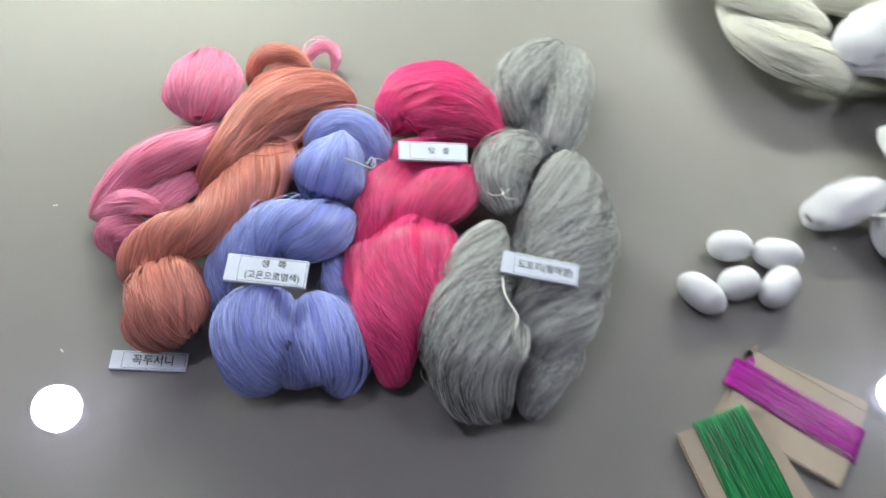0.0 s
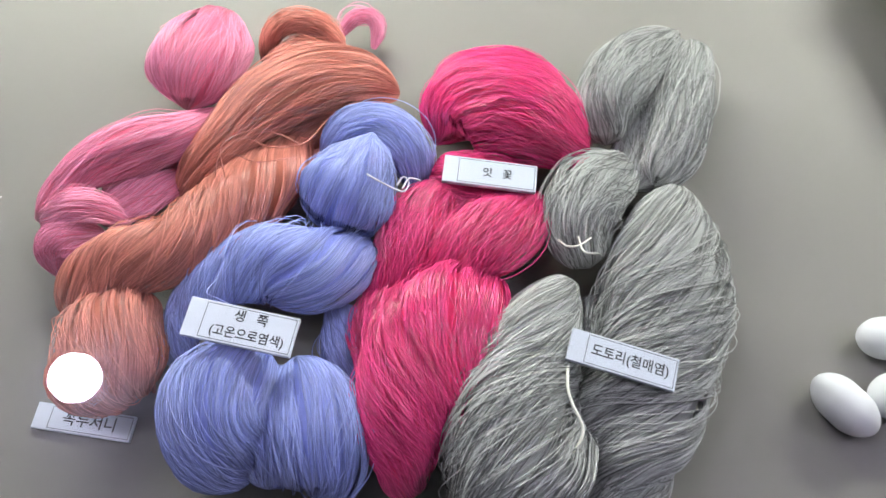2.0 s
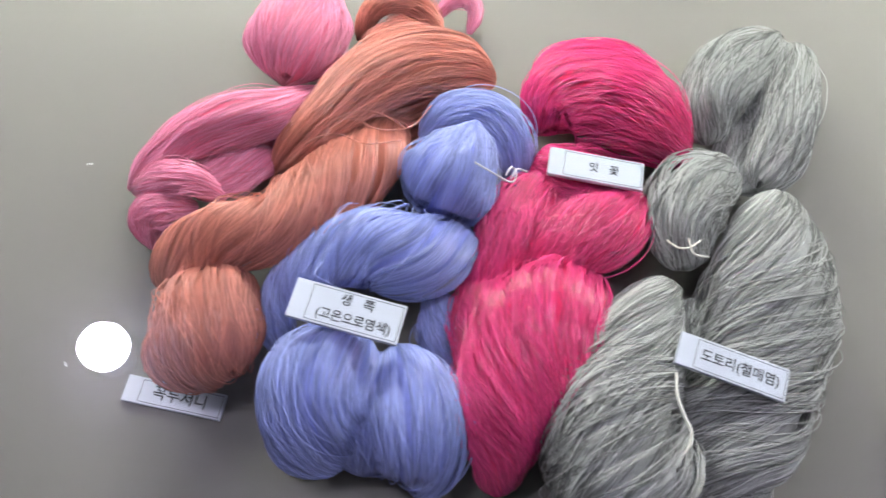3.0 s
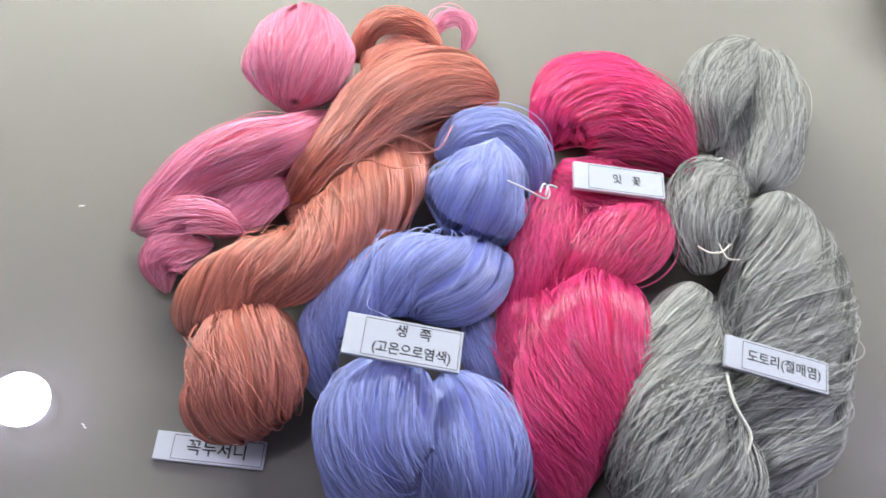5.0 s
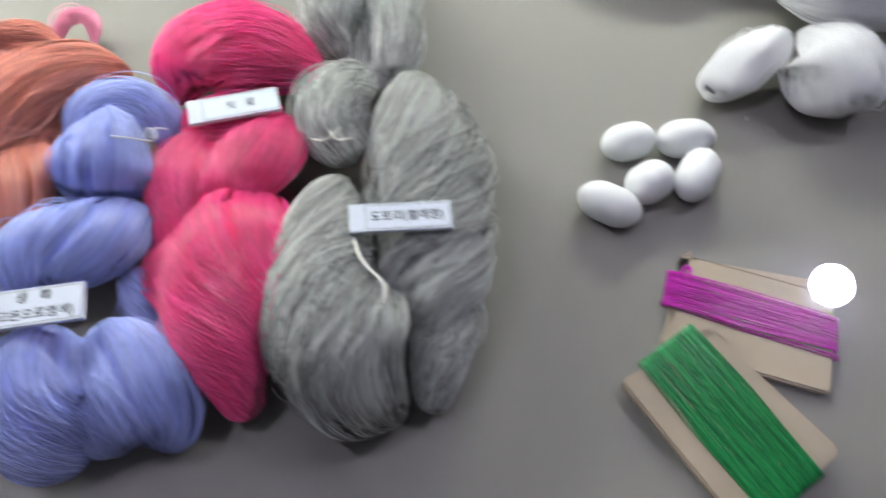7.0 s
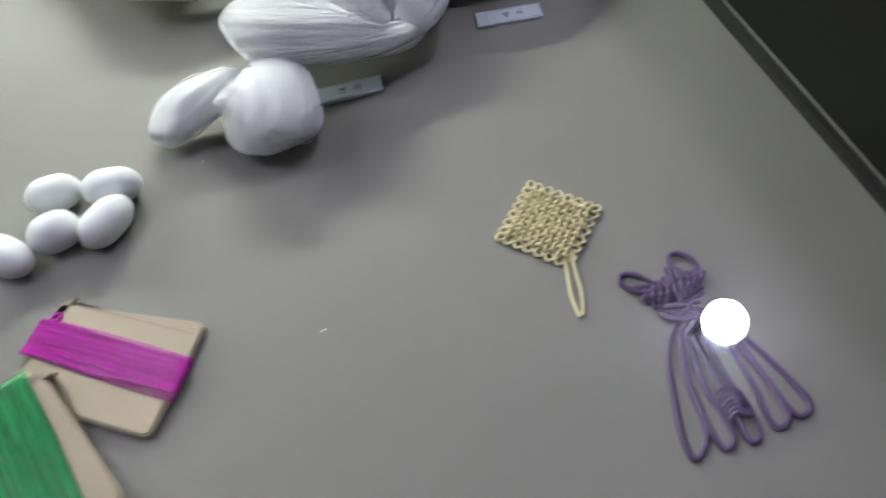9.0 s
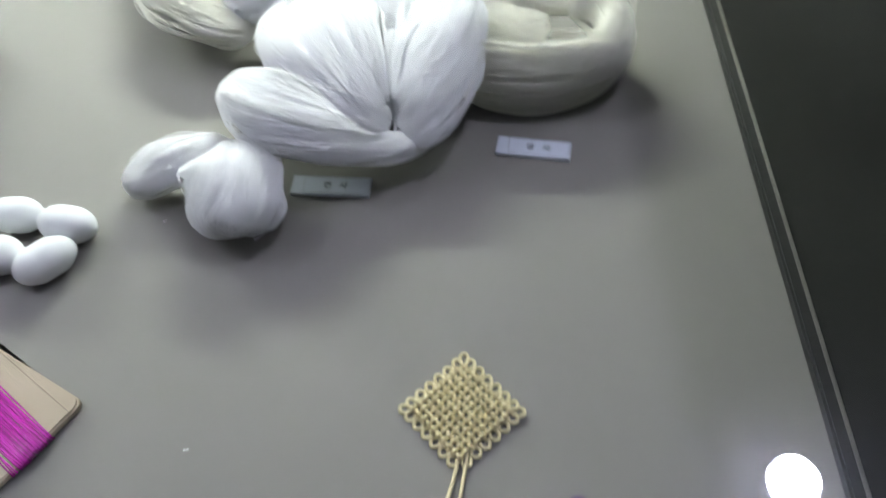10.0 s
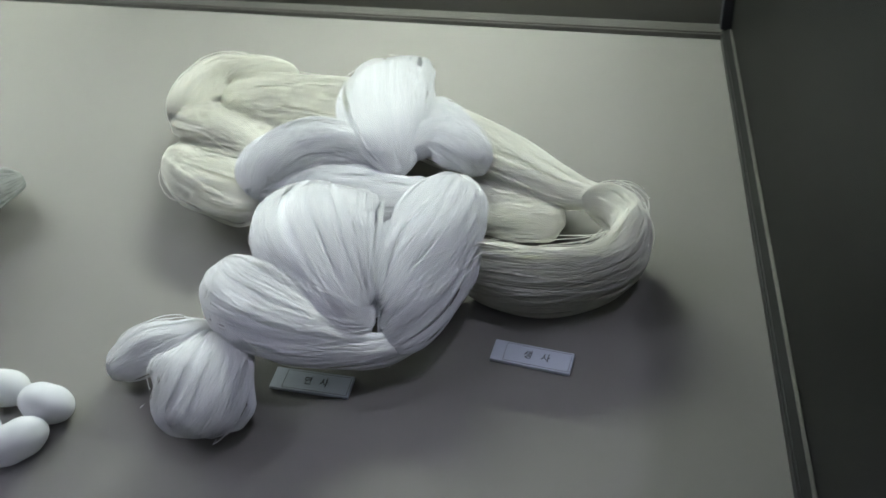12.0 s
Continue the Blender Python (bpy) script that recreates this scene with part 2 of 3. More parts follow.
def cord(name, paths, radius, material, parent=None, sides=6, label=""):
    """One or more smooth round cords through the given points."""
    vs, qs, off = [], [], 0
    for p in paths:
        v, q = tubes(np.array([smooth_line(p, max(8, 6 * len(p)))]), radius, sides)
        vs.append(v)
        qs.append(q + off)
        off += len(v)
    return link_mesh(name, np.vstack(vs), np.vstack(qs), material, parent, label, True)


def lettering(text, size, at, parent, z, squeeze=1.0):
    cu = bpy.data.curves.new("lettering", "FONT")
    cu.body, cu.size, cu.align_x, cu.align_y, cu.resolution_u = text, size, "CENTER", "CENTER", 2
    cu.extrude, cu.offset = 0.00003, 0.00010
    tmp = bpy.data.objects.new("lettering", cu)
    scene.collection.objects.link(tmp)
    bpy.context.view_layer.update()
    me = bpy.data.meshes.new_from_object(tmp.evaluated_get(bpy.context.evaluated_depsgraph_get()))
    bpy.data.objects.remove(tmp)
    bpy.data.curves.remove(cu)
    me.name = "lettering"
    me.materials.clear()
    me.materials.append(INK)
    ob = new("lettering", me)
    ob.parent = parent
    ob.location = (at[0], at[1], z)
    ob.scale = (squeeze, 1, 1)
    return ob


def label_card(m, w, d, lines, label, margin=0.16, thick=0.0028):
    """A white plaque with a thin ruled frame and its words."""
    root = thing("name_label", m, label, "label", "name labels in the case")
    plaque = part("plaque", box((w, d, thick), (0, 0, thick / 2), 0.0004), PAPER, root)
    x0, x1, y0, y1, r = -w / 2 + w * margin, w / 2 - 0.0012, -d / 2 + 0.0012, d / 2 - 0.0012, 0.00014
    bm = bmesh.new()
    for a, b, c, e in ((x0, y0, x1, y0), (x0, y1, x1, y1), (x0, y0, x0, y1), (x1, y0, x1, y1)):
        bmesh.ops.create_cube(bm, size=1, matrix=Matrix.LocRotScale(((a + c) / 2, (b + e) / 2, thick), None, (abs(c - a) + 2 * r, abs(e - b) + 2 * r, 0.0001)))
    part("ruled_frame", bm, INK, plaque)
    for text, size, tx, ty, sq in lines:
        lettering(text, size, (tx, ty), plaque, thick + 0.00006, sq)
    return root


# ---- the case and the room round it ----
# board corner (0.677, 0.323); the back runs off at ten degrees, the end wall straight
CORNER = Vector((0.677, 0.323, 0))
BACK = Vector((-0.8031, 0.1431, 0)).normalized()
END = Vector((0.014, -1.0, 0)).normalized()
BACK_OUT, END_OUT = Vector((BACK.y, -BACK.x, 0)), Vector((-END.y, END.x, 0))
if BACK_OUT.y < 0:
    BACK_OUT = -BACK_OUT
if END_OUT.x < 0:
    END_OUT = -END_OUT


def meet(back_off, end_off):
    """Where the line back_off outside the back edge meets the one end_off outside the end edge."""
    p, q = CORNER + BACK_OUT * back_off, CORNER + END_OUT * end_off
    d = BACK.x * -END.y + END.x * BACK.y
    r = q - p
    s = (r.x * -END.y + END.x * r.y) / d
    return p + BACK * s


LEFT_X, FRONT_Y = -0.95, -0.78


def ring_of(bo, eo):
    """Corner points of the case's plan, bo and eo outside the board's back and end."""
    c = meet(bo, eo)
    back_left = c + BACK * ((LEFT_X - bo - c.x) / BACK.x)
    front = c + END * ((FRONT_Y - bo - c.y) / END.y)
    return [(c.x, c.y), (back_left.x, back_left.y), (LEFT_X - bo, FRONT_Y - bo), (front.x, front.y)]


tagged(part("case_floor", slab(ring_of(0, 0), -0.012, 0.0), BOARD), "pale grey-beige cloth-textured display board", "case floor", kind="structure")
inner, mid, outer = ring_of(0.0005, 0.0005), ring_of(0.016, 0.0095), ring_of(0.05, 0.05)


def band(name, a, b, z0, z1, material, label, ia, ib, bevel=0.0):
    quad = [a[ia], b[ia], b[ib], a[ib]]
    return tagged(part(name, slab(quad, z0, z1, bevel), material), label, "show case", kind="structure")


SIDES = (("back", 0, 1), ("side", 1, 2), ("front", 2, 3), ("end", 3, 0))
for nm, ia, ib in SIDES:
    band("trim_" + nm, inner, mid, -0.012, 0.006, STRIP if nm == "back" else BLACK_STRIP, "dark grey strip round the display board", ia, ib, 0.0015)
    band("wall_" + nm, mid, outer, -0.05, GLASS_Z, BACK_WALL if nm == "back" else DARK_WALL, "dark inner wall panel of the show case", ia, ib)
# thin metal lip on the end strip and the dark post in the corner
lip_a, lip_b = ring_of(0.004, 0.0070), ring_of(0.004, 0.0090)
tagged(part("trim_lip", slab([lip_a[3], lip_b[3], lip_b[0], lip_a[0]], 0.0062, 0.0085, 0.0006), EDGE_METAL), "thin worn metal lip on the dark strip", "trim", kind="structure")
post = meet(0.0115, 0.0045)
tagged(part("corner_post", box((0.009, 0.009, GLASS_Z), (post.x, post.y, GLASS_Z / 2), 0.001), INK), "black corner post of the show case", "trim", kind="structure")
pane = tagged(part("glass_top", slab(ring_of(0.05, 0.05), GLASS_Z, GLASS_Z + 0.003), GLASS), "clear glass pane covering the show case", "glass", kind="structure")
pane.visible_shadow = False
tagged(part("case_base", slab(ring_of(0.06, 0.06), -0.85, -0.052), DARK_WALL), "dark plinth under the show case", "show case", kind="structure")
R = 2.6
tagged(part("floor", box((2 * R, 2 * R, 0.1), (0, 0, -0.9)), ROOM_FLOOR), "dull brown-grey room floor", "floor", kind="structure")
tagged(part("ceiling", box((2 * R, 2 * R, 0.1), (0, 0, CEILING_Z + 0.05)), CEILING_PAINT), "plain dark-painted ceiling with round globe lamps", "ceiling", kind="structure")
for nm, sx, sy in (("wall_north", 0, 1), ("wall_south", 0, -1), ("wall_east", 1, 0), ("wall_west", -1, 0)):
    tagged(part(nm, box((2 * R if sy else 0.1, 2 * R if sx else 0.1, CEILING_Z + 0.85), (sx * (R + 0.05), sy * (R + 0.05), (CEILING_Z - 0.85) / 2)), ROOM_WALL), "plain painted wall of the room", "wall", kind="structure")


def ceiling_spot(x, y, r=0.0415):
    root = thing("ceiling_spot", Matrix.Translation((x, y, CEILING_Z)), "small round globe lamp under the ceiling, switched on", "lamp", "ceiling spots")
    bm = bmesh.new()
    bmesh.ops.create_uvsphere(bm, u_segments=40, v_segments=24, radius=r, matrix=Matrix.Translation((0, 0, -0.060)))
    part("globe", bm, SPOT, root, "glowing round globe", True)
    r = 0.026
    a = np.linspace(0, 2 * np.pi, 49)
    prof = [(r + 0.001, -0.018), (r + 0.008, -0.018), (r + 0.012, -0.001), (r + 0.001, -0.001)]
    v = [(p * math.cos(t), p * math.sin(t), z) for t in a[:-1] for p, z in prof]
    f = [(i * 4 + j, i * 4 + (j + 1) % 4, ((i + 1) % 48) * 4 + (j + 1) % 4, ((i + 1) % 48) * 4 + j) for i in range(48) for j in range(4)]
    link_mesh("trim_ring", v, f, PAPER, root)
    return root


ceiling_spot(-0.621, 0.111)
ceiling_spot(0.990, 0.040)
# added fill light: two unseen glowing strips under the top of the back wall
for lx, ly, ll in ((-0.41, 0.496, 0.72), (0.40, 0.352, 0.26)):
    lamp = thing("case_fill_light", Matrix.Translation((lx, ly, GLASS_Z - 0.018)) @ pose(0, 0, 0, 0, 0, math.degrees(math.atan2(BACK.y, BACK.x))), "added white fill strip under the glass edge, out of view, glowing", "lamp", "strip lamps of the case")
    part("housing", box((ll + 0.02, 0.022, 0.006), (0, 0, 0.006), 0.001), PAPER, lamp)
    part("fill_tube", box((ll, 0.012, 0.008), (0, 0, -0.001), 0.003, 3), FILL_TUBE, lamp)


# ---- silk skeins; each turn: height ratio, lay of the threads, and points (x, y, z, half width) ----
LOBES_PINK = [
    (0.7, 0.3, 0.2, ((-0.1918, 0.1359, 0.014, 0.0059), (-0.1946, 0.1121, 0.025, 0.0219), (-0.1976, 0.088, 0.03, 0.0298), (-0.2017, 0.0684, 0.028, 0.0262), (-0.204, 0.0569, 0.02, 0.0076))),
    (0.8, 0.8, 0.25, ((-0.1753, 0.0597, 0.018, 0.0066), (-0.1989, 0.0347, 0.03, 0.0144), (-0.2222, 0.0243, 0.03, 0.0177), (-0.2451, 0.0139, 0.026, 0.0149), (-0.2618, 0.0008, 0.02, 0.0107), (-0.2717, -0.0089, 0.014, 0.008), (-0.2789, -0.0153, 0.008, 0.0035))),
    (0.7, 0.6, 0.4, ((-0.2011, 0.0152, 0.014, 0.0097), (-0.2157, 0.0015, 0.018, 0.0128), (-0.2296, -0.0078, 0.018, 0.0126), (-0.2429, -0.0131, 0.012, 0.0094))),
    (0.8, 0.6, 0.3, ((-0.222, -0.0184, 0.018, 0.0048), (-0.2357, -0.0155, 0.026, 0.0082), (-0.2494, -0.0152, 0.027, 0.0101), (-0.2635, -0.017, 0.02, 0.0091), (-0.2762, -0.0164, 0.009, 0.0039))),
    (0.8, -0.8, 0.3, ((-0.2376, -0.0235, 0.014, 0.0056), (-0.2534, -0.03, 0.02, 0.0115), (-0.2608, -0.0377, 0.016, 0.0102), (-0.2576, -0.0491, 0.008, 0.0035))),
    (0.8, 0.3, 0.4, ((-0.1209, 0.1269, 0.01, 0.0042), (-0.1122, 0.1369, 0.015, 0.0049), (-0.1014, 0.1389, 0.015, 0.0049), (-0.0959, 0.1309, 0.013, 0.0047), (-0.0982, 0.1201, 0.008, 0.0031))),
    (0.5, 0.3, 0.6, ((-0.1948, 0.0329, 0.01, 0.0129), (-0.2197, 0.0137, 0.012, 0.0151), (-0.2437, -0.0015, 0.01, 0.0124))),
]
LOBES_BROWN = [
    (0.5, 0.3, 0.6, ((-0.1067, 0.0646, 0.012, 0.0135), (-0.1354, 0.0418, 0.016, 0.0181), (-0.169, 0.0142, 0.014, 0.0158), (-0.2016, -0.004, 0.01, 0.0118))),
    (0.6, 0.5, 0.5, ((-0.1624, 0.0923, 0.014, 0.0117), (-0.1394, 0.0999, 0.02, 0.0164), (-0.1142, 0.1076, 0.016, 0.0151))),
    (0.8, 0.5, 0.3, ((-0.166, 0.1027, 0.01, 0.005), (-0.1608, 0.1149, 0.022, 0.0076), (-0.148, 0.121, 0.027, 0.0082), (-0.1307, 0.1188, 0.026, 0.0087), (-0.1154, 0.1098, 0.02, 0.0077))),
    (0.7, 0.7, 0.25, ((-0.0796, 0.0854, 0.01, 0.0125), (-0.1029, 0.0805, 0.028, 0.0203), (-0.1275, 0.0731, 0.034, 0.0241), (-0.1543, 0.0542, 0.037, 0.0206), (-0.1748, 0.0302, 0.035, 0.0147), (-0.1899, 0.0142, 0.027, 0.0106), (-0.2017, 0.0028, 0.012, 0.0067))),
    (0.8, 7.5, 0.5, ((-0.1327, 0.044, 0.016, 0.0157), (-0.1502, 0.0048, 0.03, 0.023), (-0.1693, -0.0215, 0.034, 0.0236), (-0.1918, -0.041, 0.036, 0.02), (-0.2204, -0.0508, 0.034, 0.0187), (-0.2393, -0.0622, 0.026, 0.0138), (-0.2473, -0.0691, 0.01, 0.0065))),
    (0.8, 1.6, 0.4, ((-0.2117, -0.0602, 0.016, 0.0156), (-0.214, -0.0805, 0.028, 0.0264), (-0.2146, -0.0985, 0.03, 0.0273), (-0.2173, -0.1115, 0.023, 0.0241), (-0.2161, -0.1198, 0.008, 0.0107))),
]
LOBES_BLUE = [
    (0.8, 0.5, 0.3, ((-0.1207, 0.0293, 0.026, 0.0072), (-0.1064, 0.0415, 0.034, 0.0127), (-0.0876, 0.0417, 0.037, 0.0148), (-0.072, 0.0308, 0.035, 0.0149), (-0.0655, 0.0182, 0.028, 0.0103), (-0.0654, 0.0088, 0.014, 0.0057))),
    (0.75, 0.3, 0.15, ((-0.091, 0.0319, 0.046, 0.0027), (-0.0929, 0.0238, 0.045, 0.0116), (-0.0953, 0.015, 0.044, 0.0193), (-0.0997, 0.0046, 0.042, 0.0258), (-0.1047, -0.0056, 0.039, 0.0287), (-0.108, -0.0111, 0.024, 0.0252))),
    (0.8, 6, 0.45, ((-0.0846, -0.0289, 0.024, 0.0176), (-0.1146, -0.0475, 0.04, 0.0252), (-0.1408, -0.0478, 0.041, 0.0218), (-0.1626, -0.057, 0.036, 0.0157), (-0.1801, -0.0719, 0.026, 0.0121), (-0.1866, -0.089, 0.01, 0.0076))),
    (0.75, 2, 0.35, ((-0.1622, -0.0486, 0.024, 0.0093), (-0.1776, -0.0691, 0.028, 0.0101), (-0.1811, -0.0893, 0.022, 0.0082), (-0.176, -0.1042, 0.008, 0.0051))),
    (0.75, 1.2, 0.4, ((-0.1354, -0.0912, 0.034, 0.0166), (-0.1484, -0.1109, 0.038, 0.0276), (-0.1543, -0.1284, 0.036, 0.0286), (-0.1503, -0.1445, 0.022, 0.023), (-0.1432, -0.1542, 0.008, 0.0108))),
    (0.75, -0.7, 0.4, ((-0.1212, -0.0945, 0.032, 0.0134), (-0.1109, -0.1185, 0.036, 0.024), (-0.1035, -0.1388, 0.034, 0.0234), (-0.0998, -0.1517, 0.02, 0.0178), (-0.1027, -0.1595, 0.008, 0.0092))),
    (0.7, 0.1, 0.5, ((-0.1284, -0.098, 0.026, 0.0176), (-0.1278, -0.1284, 0.03, 0.0217), (-0.1262, -0.155, 0.009, 0.0146))),
    (0.7, 1.2, 0.4, ((-0.0998, -0.0604, 0.02, 0.0106), (-0.0983, -0.0875, 0.024, 0.0112), (-0.094, -0.1092, 0.014, 0.0103))),
]
LOBES_MAGENTA = [
    (0.75, 0.5, 0.2, ((-0.0553, 0.0453, 0.018, 0.0095), (-0.0447, 0.0592, 0.032, 0.0266), (-0.0216, 0.0621, 0.036, 0.0297), (0.0034, 0.0549, 0.035, 0.0291), (0.0239, 0.0442, 0.026, 0.0178), (0.036, 0.0422, 0.012, 0.0084))),
    (0.75, 0.6, 0.3, ((-0.0577, 0.0755, 0.012, 0.006), (-0.0449, 0.0899, 0.023, 0.0124), (-0.0185, 0.099, 0.026, 0.011), (0.0069, 0.093, 0.024, 0.0108), (0.0283, 0.0822, 0.012, 0.0078))),
    (0.7, 0.3, 0.3, ((-0.0556, 0.0227, 0.028, 0.0144), (-0.0312, 0.0117, 0.034, 0.0155), (0.0023, 0.014, 0.03, 0.0132))),
    (0.7, 1.2, 0.45, ((-0.04, 0.0128, 0.026, 0.0166), (-0.0609, -0.0158, 0.03, 0.0195), (-0.075, -0.045, 0.026, 0.0149), (-0.0812, -0.0657, 0.014, 0.0113))),
    (0.75, 1.6, 0.4, ((0.0094, 0.0108, 0.02, 0.013), (-0.0141, -0.0165, 0.036, 0.0221), (-0.0361, -0.0313, 0.036, 0.0196), (-0.0514, -0.0413, 0.027, 0.013), (-0.0618, -0.0472, 0.01, 0.0078))),
    (0.7, 3.4, 0.4, ((-0.0187, -0.0411, 0.022, 0.0242), (-0.0435, -0.0717, 0.036, 0.0341), (-0.0584, -0.0992, 0.038, 0.0311), (-0.064, -0.1242, 0.034, 0.0245), (-0.0632, -0.1441, 0.024, 0.0152), (-0.0621, -0.1561, 0.008, 0.0067))),
    (0.7, 1.5, 0.4, ((-0.0637, -0.0426, 0.02, 0.0126), (-0.08, -0.0755, 0.028, 0.0146), (-0.0767, -0.1069, 0.022, 0.0125))),
]
LOBES_GREY = [
    (0.6, 0.2, 0.6, ((0.081, 0.096, 0.014, 0.0184), (0.074, 0.059, 0.018, 0.0198), (0.063, 0.022, 0.018, 0.0163))),
    (0.8, 0.3, 0.35, ((0.1016, 0.1411, 0.014, 0.0126), (0.065, 0.1047, 0.028, 0.021), (0.0467, 0.0743, 0.03, 0.0199), (0.0476, 0.0508, 0.02, 0.0132))),
    (0.8, -0.3, 0.4, ((0.109, 0.1337, 0.018, 0.013), (0.0962, 0.0881, 0.03, 0.0176), (0.0868, 0.052, 0.03, 0.0176), (0.0733, 0.0228, 0.024, 0.0148))),
    (0.8, -0.5, 0.4, ((0.0603, 0.0368, 0.02, 0.0149), (0.0343, 0.0113, 0.032, 0.0218), (0.0259, -0.0124, 0.034, 0.0195), (0.0334, -0.0321, 0.024, 0.0137))),
    (0.72, -5, 0.4, ((0.0844, 0.0217, 0.026, 0.0152), (0.0782, -0.0138, 0.032, 0.029), (0.0716, -0.05, 0.031, 0.0363), (0.0643, -0.0841, 0.031, 0.0341), (0.0541, -0.1115, 0.03, 0.0325), (0.042, -0.1343, 0.026, 0.0276), (0.0364, -0.153, 0.016, 0.0187))),
    (0.72, -4.5, 0.35, ((0.0212, -0.0409, 0.026, 0.0152), (0.0044, -0.0726, 0.038, 0.0222), (-0.0054, -0.0979, 0.04, 0.0285), (-0.011, -0.1249, 0.042, 0.0325), (-0.0097, -0.147, 0.038, 0.0354), (-0.0044, -0.1658, 0.03, 0.029), (0.0107, -0.1832, 0.01, 0.0155))),
    (0.75, -1.5, 0.5, ((0.0679, -0.1243, 0.016, 0.0154), (0.0477, -0.1489, 0.024, 0.0176), (0.0356, -0.1687, 0.022, 0.014), (0.0276, -0.185, 0.008, 0.0102))),
    (0.6, 0.2, 0.6, ((0.043, -0.046, 0.018, 0.0175), (0.035, -0.097, 0.022, 0.0186), (0.032, -0.140, 0.016, 0.0180))),
]
LOBES_WHITE = [
    (0.85, 0.3, 0.3, ((0.3437, -0.0131, 0.02, 0.0092), (0.3293, -0.0246, 0.026, 0.0153), (0.3038, -0.0319, 0.022, 0.0184), (0.2846, -0.0373, 0.014, 0.0158), (0.2762, -0.0409, 0.006, 0.0085))),
    (0.8, 0.5, 0.15, ((0.3511, -0.0215, 0.028, 0.0095), (0.3576, -0.0452, 0.034, 0.0273), (0.3543, -0.0609, 0.028, 0.0363), (0.3486, -0.0694, 0.016, 0.031), (0.3471, -0.0741, 0.006, 0.0161))),
    (0.85, 1.4, 0.3, ((0.3451, 0.0278, 0.04, 0.0163), (0.3715, -0.0071, 0.048, 0.0286), (0.4074, -0.0283, 0.046, 0.0224), (0.4363, -0.0307, 0.034, 0.0142), (0.4618, -0.0246, 0.026, 0.0111), (0.4828, -0.0008, 0.02, 0.0086))),
    (0.6, -1.2, 0.4, ((0.488, 0.0909, 0.058, 0.0218), (0.4852, 0.0472, 0.058, 0.0316), (0.48, 0.0171, 0.05, 0.0313), (0.4717, -0.0087, 0.038, 0.0245), (0.4567, -0.0209, 0.024, 0.0144))),
    (0.5, 0.5, 0.3, ((0.4026, 0.0883, 0.05, 0.0212), (0.402, 0.059, 0.056, 0.0435), (0.4119, 0.0291, 0.058, 0.043), (0.4272, 0.0013, 0.053, 0.029), (0.4394, -0.0134, 0.042, 0.0186), (0.447, -0.0145, 0.026, 0.0082))),
    (0.6, 0.7, 0.35, ((0.3664, 0.0301, 0.036, 0.0121), (0.4052, 0.0043, 0.046, 0.0163), (0.4345, -0.0122, 0.046, 0.0163), (0.4513, -0.0129, 0.034, 0.012))),
    (0.7, 0.5, 0.35, ((0.338, 0.0881, 0.038, 0.0142), (0.3478, 0.1069, 0.052, 0.0234), (0.3726, 0.1214, 0.058, 0.025), (0.4056, 0.1203, 0.06, 0.0212), (0.4344, 0.1111, 0.052, 0.0139))),
    (0.6, 0.3, 0.2, ((0.4482, 0.0956, 0.052, 0.0066), (0.4462, 0.1027, 0.058, 0.0155), (0.4407, 0.1189, 0.062, 0.0273), (0.4325, 0.1438, 0.062, 0.0355), (0.4241, 0.1777, 0.056, 0.0378), (0.4152, 0.2181, 0.042, 0.0384), (0.4096, 0.2473, 0.03, 0.0274))),
    (0.7, 0.4, 0.3, ((0.4524, 0.1112, 0.058, 0.0103), (0.4706, 0.1237, 0.063, 0.0177), (0.4922, 0.1138, 0.06, 0.0184), (0.5056, 0.1036, 0.048, 0.0112))),
    (0.7, 0.4, 0.4, ((0.4507, 0.1836, 0.048, 0.0127), (0.4786, 0.1414, 0.058, 0.0152), (0.5007, 0.1182, 0.05, 0.0122))),
    (0.6, 0.4, 0.5, ((0.3377, 0.101, 0.038, 0.0179), (0.3774, 0.0989, 0.046, 0.0236), (0.4142, 0.0909, 0.05, 0.022), (0.446, 0.0873, 0.046, 0.018))),
    (0.5, 0.3, 0.7, ((0.372, 0.081, 0.038, 0.0277), (0.411, 0.084, 0.046, 0.0310), (0.449, 0.077, 0.048, 0.0249), (0.475, 0.082, 0.048, 0.0225))),
    (0.5, 0.3, 0.7, ((0.461, 0.064, 0.040, 0.0261), (0.443, 0.024, 0.040, 0.0285), (0.425, -0.005, 0.030, 0.0211))),
]
